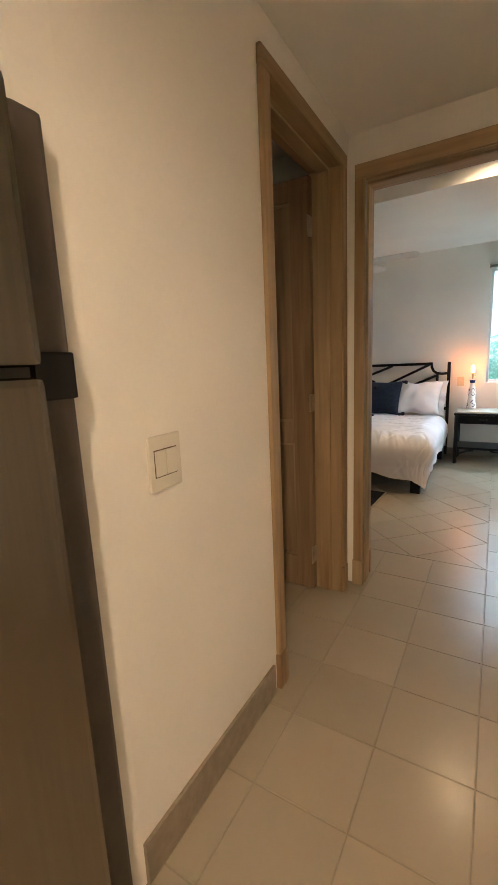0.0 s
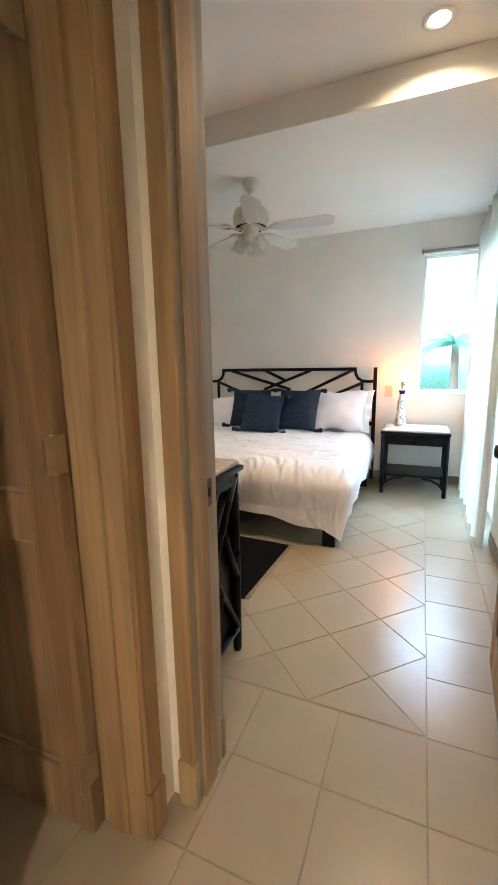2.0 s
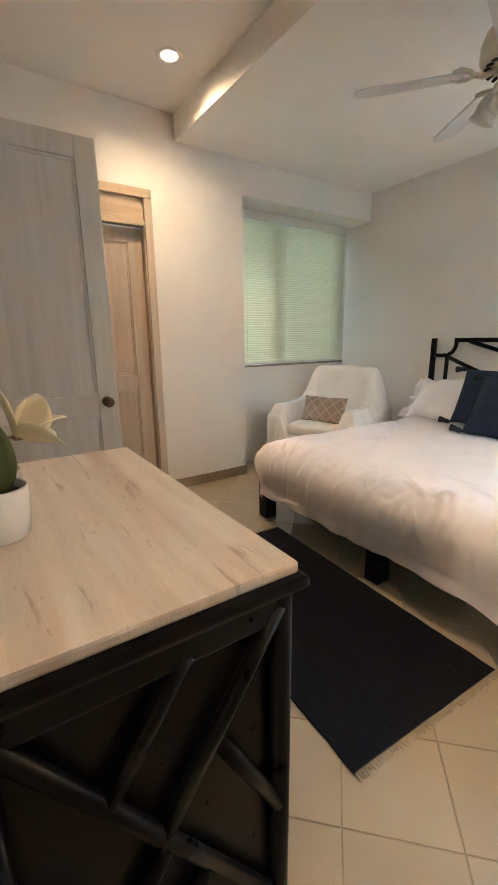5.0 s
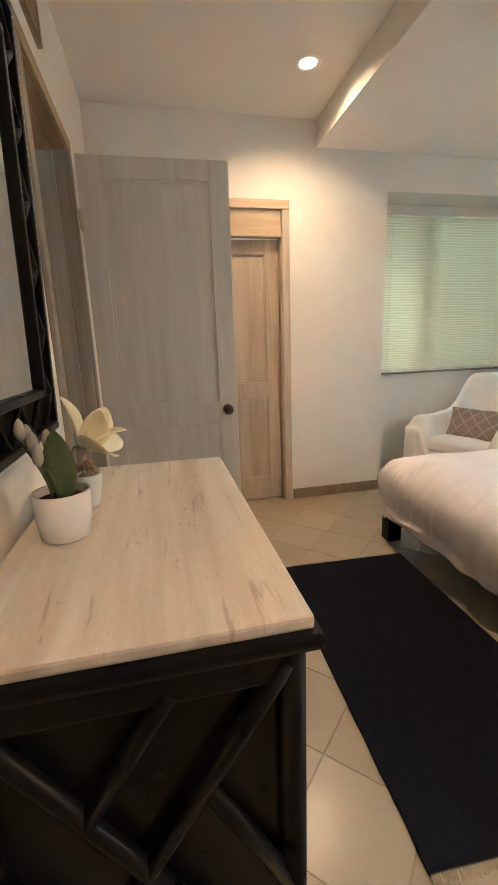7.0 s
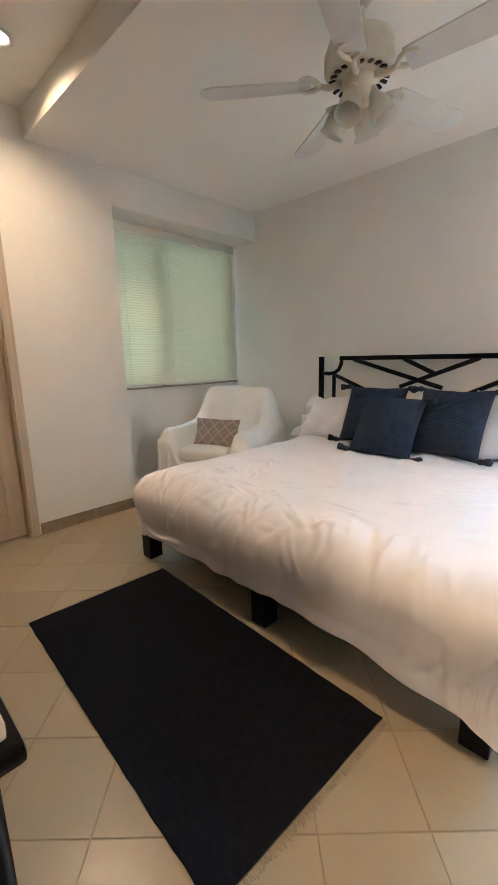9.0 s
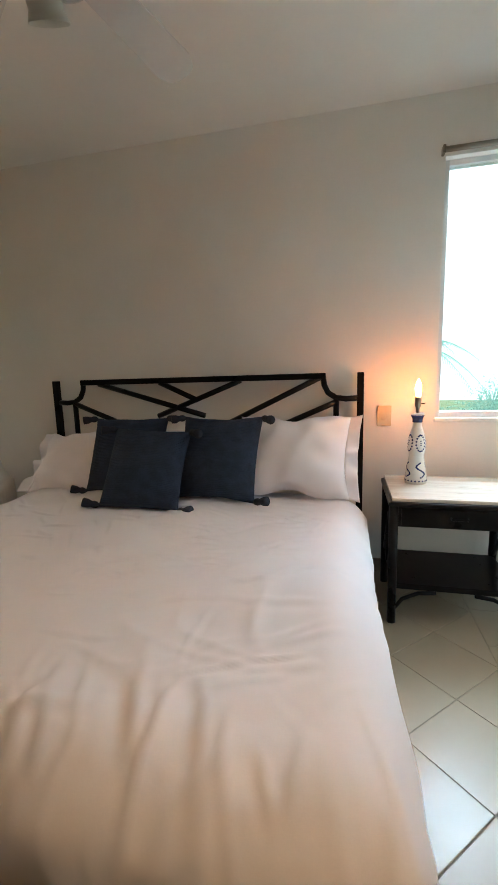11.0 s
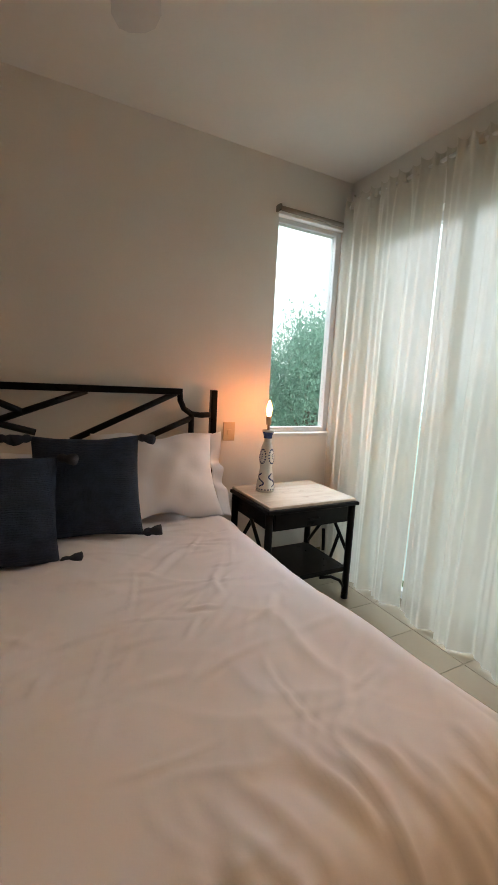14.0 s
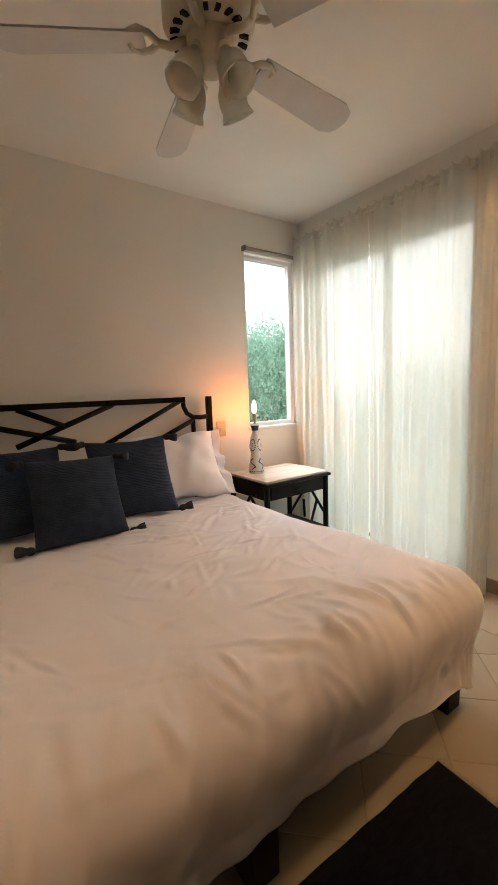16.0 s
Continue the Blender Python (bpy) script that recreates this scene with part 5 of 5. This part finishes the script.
def slipcover():
    """One loose cloth over seat, arms and back, falling in folds at the sides."""
    bm = bmesh.new()
    n, hw, hd = 120, 0.445, 0.40
    grid = []
    for i in range(n + 1):
        row = []
        for j in range(n + 1):
            x, y = -hw + 2 * hw * i / n, -hd + 2 * hd * j / n
            q = abs(x) / hw
            back = 0.975 - 0.03 * q ** 2 - 0.30 * smooth01((q - 0.62) / 0.38) ** 1.4
            tb = smooth01((y - 0.02 - 0.06 * q) / 0.20)
            arm = 0.645 + 0.05 * smooth01((y + 0.1) / 0.4)
            ta = smooth01((abs(x) - 0.225) / 0.095)
            seat = 0.45
            h = seat + (arm - seat) * ta
            h = max(h, 0.0) + max(0.0, back - h) * tb
            rim = min(hw - abs(x), y + hd, hd - y)
            h -= 0.10 * (1 - smooth01(rim / 0.07)) ** 1.5
            s = Vector((x * 5, y * 5, 2.0))
            h += 0.010 * noise.noise(s) + 0.006 * noise.noise(s * 2.7)
            h += 0.020 * max(0.0, 1 - abs(noise.noise(Vector((x * 3 + y * 7, (x - y) * 3.2, 9.0)))) * 3.5) * max(0.0, noise.noise(s * 0.6) + 0.2)
            row.append(bm.verts.new((x + 0.006 * noise.noise(s * 2), y, h)))
        grid.append(row)
    for a, b in zip(grid, grid[1:]):
        for j in range(n):
            bm.faces.new((a[j], a[j + 1], b[j + 1], b[j]))
    rim = [grid[i][0] for i in range(n)] + [grid[n][j] for j in range(n)] + [grid[n - i][n] for i in range(n)] + [grid[0][n - j] for j in range(n)]
    prev, m = rim, len(rim)
    for k in range(1, 11):
        f = k / 10
        ring = []
        for i, v in enumerate(rim):
            out = Vector((v.co.x / hw, v.co.y / hd, 0))
            out = Vector((out.x ** 7, out.y ** 7, 0))
            out = out.normalized() if out.length > 1e-6 else Vector((0, 0, 0))
            wave = 0.016 * math.sin(i * 0.42 + 1.5 * math.sin(i * 0.11)) + 0.010 * math.sin(i * 0.93)
            p = v.co + out * (0.012 * f + wave * f)
            ring.append(bm.verts.new((p.x, p.y, v.co.z * (1 - f) + 0.075 * f)))
        for i in range(m):
            bm.faces.new((prev[i], prev[(i + 1) % m], ring[(i + 1) % m], ring[i]))
        prev = ring
    return bm


ob = part("slipcover", slipcover(), COVER, ch, "loose cream cotton cover in soft folds", True)
ob.modifiers.new("thickness", "SOLIDIFY").thickness = 0.006
part("base", soft_box(0.70, 0.66, 0.28, 0.04, 4, 0.0), COVER, ch, smooth=True).matrix_basis = pose(0, 0, 0.06)
part("seat_cushion", soft_box(0.48, 0.47, 0.12, 0.045, 12, 0.010, 5, 2, crown=0.012), COVER, ch, smooth=True).matrix_basis = pose(0, -0.165, 0.375)
for sx, sy in ((-1, -1), (1, -1), (-1, 1), (1, 1)):
    part("foot", boxes((sx * 0.31 - 0.025, sx * 0.31 + 0.025, sy * 0.30 - 0.025, sy * 0.30 + 0.025, 0, 0.07), bevel=0.004), BLACK, ch)
pillow("cushion", pose(-3.045, 6.68, 0.60, 72, 0, 17), 0.44, 0.25, 0.10, TRELLIS, "small taupe trellis-patterned lumbar cushion on the armchair", "", 9.0)

# ---- refrigerator ----
fr = thing("refrigerator", pose(-0.62, 1.60, 0), "stainless steel refrigerator with a dark casing", "refrigerator")
part("casing", boxes((-0.70, -0.045, -0.375, 0.375, 0.03, 1.70), bevel=0.008), DARKPLASTIC, fr, "dark grey casing")
part("freezer_door", boxes((-0.04, 0.02, -0.375, 0.335, 1.30, 1.69), bevel=0.014), STEEL, fr)
part("lower_door", boxes((-0.04, 0.02, -0.375, 0.335, 0.08, 1.285), bevel=0.014), STEEL, fr)
part("side_trim", boxes((-0.086, -0.046, 0.372, 0.430, 0.03, 1.70), bevel=0.010), DARKPLASTIC, fr, "dark door edge trim")
part("hinge", boxes((-0.050, -0.030, 0.350, 0.425, 1.245, 1.325), bevel=0.005), MATTE_BLACK, fr, "black door hinge")
for z0, z1 in ((1.34, 1.60), (0.75, 1.22)):
    part("handle", tube(bmesh.new(), [(0.02, -0.32, z0), (0.06, -0.32, z0 + 0.02), (0.06, -0.32, z1 - 0.02), (0.02, -0.32, z1)], 0.011, 10), STEEL, fr, smooth=True)

# ---- wall screen beside the door ----
tv = thing("wall_screen", pose(XR, 5.10, 1.51), "black flat screen mounted on the wall", "television")
part("screen", boxes((-0.075, -0.035, -0.40, 0.40, -0.25, 0.25), bevel=0.006), MATTE_BLACK, tv)
part("wall_mount", boxes((-0.035, -0.001, -0.10, 0.10, -0.10, 0.10), bevel=0.003), DARKPLASTIC, tv)

kl = thing("recessed_downlight", pose(0.35, 0.70, ZH), "round recessed downlight in the kitchen ceiling", "downlight", "ceiling downlights")
part("trim_ring", lathe(bmesh.new(), [(0.045, -0.004), (0.066, -0.006), (0.068, -0.001), (0.045, -0.001)], 28), WHITEPAINT, kl, smooth=True)
part("lens", lathe(bmesh.new(), [(0.044, -0.006), (0.030, -0.008), (0.005, -0.009)], 24), SPOTGLOW, kl, "glowing lens", True)

# ---- outdoors ----
structure("ground", boxes((-300, 300, -300, 600, -3.3, -3.0)), LAWN, "green lawn and planting below the windows", "ground")


bm = bmesh.new()
ring = [(70 * math.cos(radians(a)), 70 * math.sin(radians(a)) + 6) for a in range(-40, 221, 10)]
lowv, topv = [bm.verts.new((x, y, -3.2)) for x, y in ring], [bm.verts.new((x, y, 75)) for x, y in ring]
for k in range(len(ring) - 1):
    bm.faces.new((lowv[k], lowv[k + 1], topv[k + 1], topv[k]))
structure("backdrop", bm, OVERCAST, "bright white overcast sky beyond the garden", "sky")


def tree(x, y, base, trunk_h, crown_r, count, seed):
    rnd = random.Random(seed)
    t = thing("tree", pose(x, y, base), "leafy green garden tree outside the window", "tree", "garden trees")
    bm = bmesh.new()
    tube(bm, [(0, 0, 0), (0.1, 0.05, trunk_h * 0.5), (0.0, 0.1, trunk_h)], [0.16, 0.12, 0.07], 9)
    tips = []
    for k in range(9):
        a, e = rnd.uniform(0, 6.28), rnd.uniform(0.1, 1.2)
        L = crown_r * rnd.uniform(0.6, 1.0)
        tip = Vector((L * math.cos(a) * math.cos(e), L * math.sin(a) * math.cos(e), trunk_h * 0.85 + L * math.sin(e)))
        tube(bm, [(0, 0.05, trunk_h * 0.7), tip * 0.5 + Vector((0, 0, trunk_h * 0.42)), tip], [0.045, 0.022, 0.008], 6)
        tips.append(tip)
    part("trunk", bm, BARK, t, smooth=True)
    bm = bmesh.new()
    for k in range(int(count * 8)):
        tip = rnd.choice(tips)
        p = tip * rnd.uniform(0.72, 1.08) + Vector([rnd.gauss(0, crown_r * 0.19) for _ in range(3)]) + Vector((0, 0, trunk_h * 0.1))
        s = rnd.uniform(0.022, 0.050)
        m = Matrix.Translation(p) @ Euler((rnd.uniform(0, 6), rnd.uniform(0, 6), rnd.uniform(0, 6))).to_matrix().to_4x4()
        q = [bm.verts.new(m @ Vector(c)) for c in ((-s, 0, 0), (0, -s * 0.45, s * 0.12), (s, 0, 0), (0, s * 0.45, s * 0.12))]
        bm.faces.new(q)
    tagged(part("crown", bm, FOLIAGE, t, "dense small green leaves"), kind="stuff")
    return t


for n, (x, y, h, r, c) in enumerate(((3.35, 12.0, 4.45, 1.15, 4800), (2.9, 17.0, 2.3, 1.8, 4200), (5.4, 18.0, 2.3, 1.9, 4200), (4.6, 13.5, 2.6, 1.5, 4200), (7.4, 15.5, 3.2, 1.8, 4200), (0.4, 19.5, 2.6, 1.9, 3800), (8.6, 18.5, 4.0, 2.4, 3800), (-2.2, 21.0, 3.2, 1.9, 3000), (8.0, 11.0, 3.4, 1.9, 2600), (7.5, 7.6, 3.2, 1.8, 2600), (9.5, 5.2, 3.5, 2.0, 2600), (-8.5, 8.0, 3.2, 1.8, 2000))):
    tree(x, y, -3.0, h, r, c, 20 + n)


def palm(x, y, base, h, seed):
    rnd = random.Random(seed)
    t = thing("palm_tree", pose(x, y, base), "palm tree with drooping feather fronds outside the window", "palm tree", "garden palms")
    part("trunk", tube(bmesh.new(), [(0, 0, 0), (0.08, 0, h * 0.5), (0.02, 0, h)], [0.15, 0.11, 0.09], 10), BARK, t, smooth=True)
    for k in range(13):
        a, e = 2 * math.pi * k / 13 + rnd.uniform(-0.2, 0.2), rnd.uniform(0.2, 1.1)
        bm = bmesh.new()
        pts = []
        for i in range(11):
            s = i / 10
            rr = 1.5 * s * math.cos(e * (1 - s * 0.6))
            pts.append(Vector((rr * math.cos(a), rr * math.sin(a), h + 1.3 * math.sin(e) * s - 1.25 * s * s)))
        tube(bm, pts, [0.018 * (1 - 0.08 * i) for i in range(11)], 5)
        for i in range(1, 40):
            s = i / 40
            f = s * 10
            p = pts[int(f)].lerp(pts[min(10, int(f) + 1)], f - int(f))
            d = (pts[min(10, int(f) + 1)] - pts[int(f)]).normalized()
            for sg in (1, -1):
                sidev = d.cross(Vector((0, 0, 1))).normalized() * sg
                tip = p + (sidev * 0.8 + d * 0.6 - Vector((0, 0, 0.45))) * 0.34 * (1 - 0.5 * s)
                w = d * 0.016
                bm.faces.new([bm.verts.new(c) for c in (p - w, p + w, tip)])
        part("frond", bm, FOLIAGE, t)
    return t


palm(0.62, 14.5, -3.0, 4.7, 5)
palm(7.9, 25.0, -3.0, 5.3, 6)
palm(-1.3, 16.0, -3.0, 3.8, 9)

# ---- floor tiles ----
floor = structure("floor", boxes((-4.05, 0.58, 3.70, 7.70, -0.12, -0.003), (-4.05, 1.10, -0.95, 3.70, -0.12, -0.003)), GROUT, "beige square tile floor laid diagonally in the bedroom", "floor")
GAP = 0.0016


def clip(poly, axis, limit, keep_low):
    out = []
    for p, q in zip(poly, poly[1:] + poly[:1]):
        a = (p[axis] <= limit) == keep_low or abs(p[axis] - limit) < 1e-9
        b = (q[axis] <= limit) == keep_low or abs(q[axis] - limit) < 1e-9
        if a:
            out.append(p)
        if a != b:
            s = (limit - p[axis]) / (q[axis] - p[axis])
            out.append((p[0] + s * (q[0] - p[0]), p[1] + s * (q[1] - p[1])))
    return out


def tile_mesh(poly):
    cx, cy = sum(p[0] for p in poly) / len(poly), sum(p[1] for p in poly) / len(poly)
    me = bpy.data.meshes.new("tile")
    vs, fs, n = [], [], len(poly)
    for inset, z in ((0.0, -0.0045), (0.0, -0.0015), (0.0018, 0.0)):
        for x, y in poly:
            d = math.hypot(x - cx, y - cy)
            s = 1 - inset * 1.4 / d
            vs.append((cx + (x - cx) * s, cy + (y - cy) * s, z))
    for k in (0, 1):
        for i in range(n):
            j = (i + 1) % n
            fs.append((k * n + i, k * n + j, k * n + n + j, k * n + n + i))
    fs.append(tuple(2 * n + i for i in range(n)))
    me.from_pydata(vs, [], fs)
    me.materials.append(TILE)
    return me


shared = {}


def lay(poly, x0, x1, y0, y1, tag):
    cut = poly
    for axis, lim, low in ((0, x0, False), (0, x1, True), (1, y0, False), (1, y1, True)):
        cut = clip(cut, axis, lim, low)
        if len(cut) < 3:
            return
    area = abs(sum(a[0] * b[1] - b[0] * a[1] for a, b in zip(cut, cut[1:] + cut[:1]))) / 2
    if area < 0.0006:
        return
    cx, cy = sum(p[0] for p in poly) / 4, sum(p[1] for p in poly) / 4
    full = len(cut) == 4 and area > 0.0999 * 0.85
    if full and tag in shared:
        me = shared[tag]
    else:
        me = tile_mesh([(x - cx, y - cy) for x, y in cut])
        if full:
            shared[tag] = me
    ob = new("tile", me)
    ob.parent = floor
    ob.location = (cx, cy, random.uniform(-0.0004, 0.0004))
    ob.rotation_euler = (random.uniform(-0.0008, 0.0008), random.uniform(-0.0008, 0.0008), 0)


S = 0.15 - GAP
D = 0.2121


def straight(x0, x1, y0, y1):
    for i in range(-14, 5):
        for j in range(-18, 14):
            cx, cy = 0.15 + 0.3 * i, 4.105 + 0.3 * j
            if cx + 0.15 > x0 and cx - 0.15 < x1 and cy + 0.15 > y0 and cy - 0.15 < y1:
                lay([(cx - S, cy - S), (cx + S, cy - S), (cx + S, cy + S), (cx - S, cy + S)], x0, x1, y0, y1, "straight")


straight(-1.5, 0.95, -0.3, 3.955)
straight(-3.40, -0.86, 2.105, 3.77)
straight(XL, XR, 3.958, 4.258)
straight(0.002, XR, 4.258, YB)
R2 = D - GAP * 1.4142
for i in range(-19, 2):
    for j in range(-6, 14):
        if (i + j) % 2:
            cx, cy = D * i, 5.109 + D * j
            lay([(cx - R2, cy), (cx, cy - R2), (cx + R2, cy), (cx, cy + R2)], -3.75 if cy > 6.0 else XL, -0.002, 4.262, YB, "diagonal")
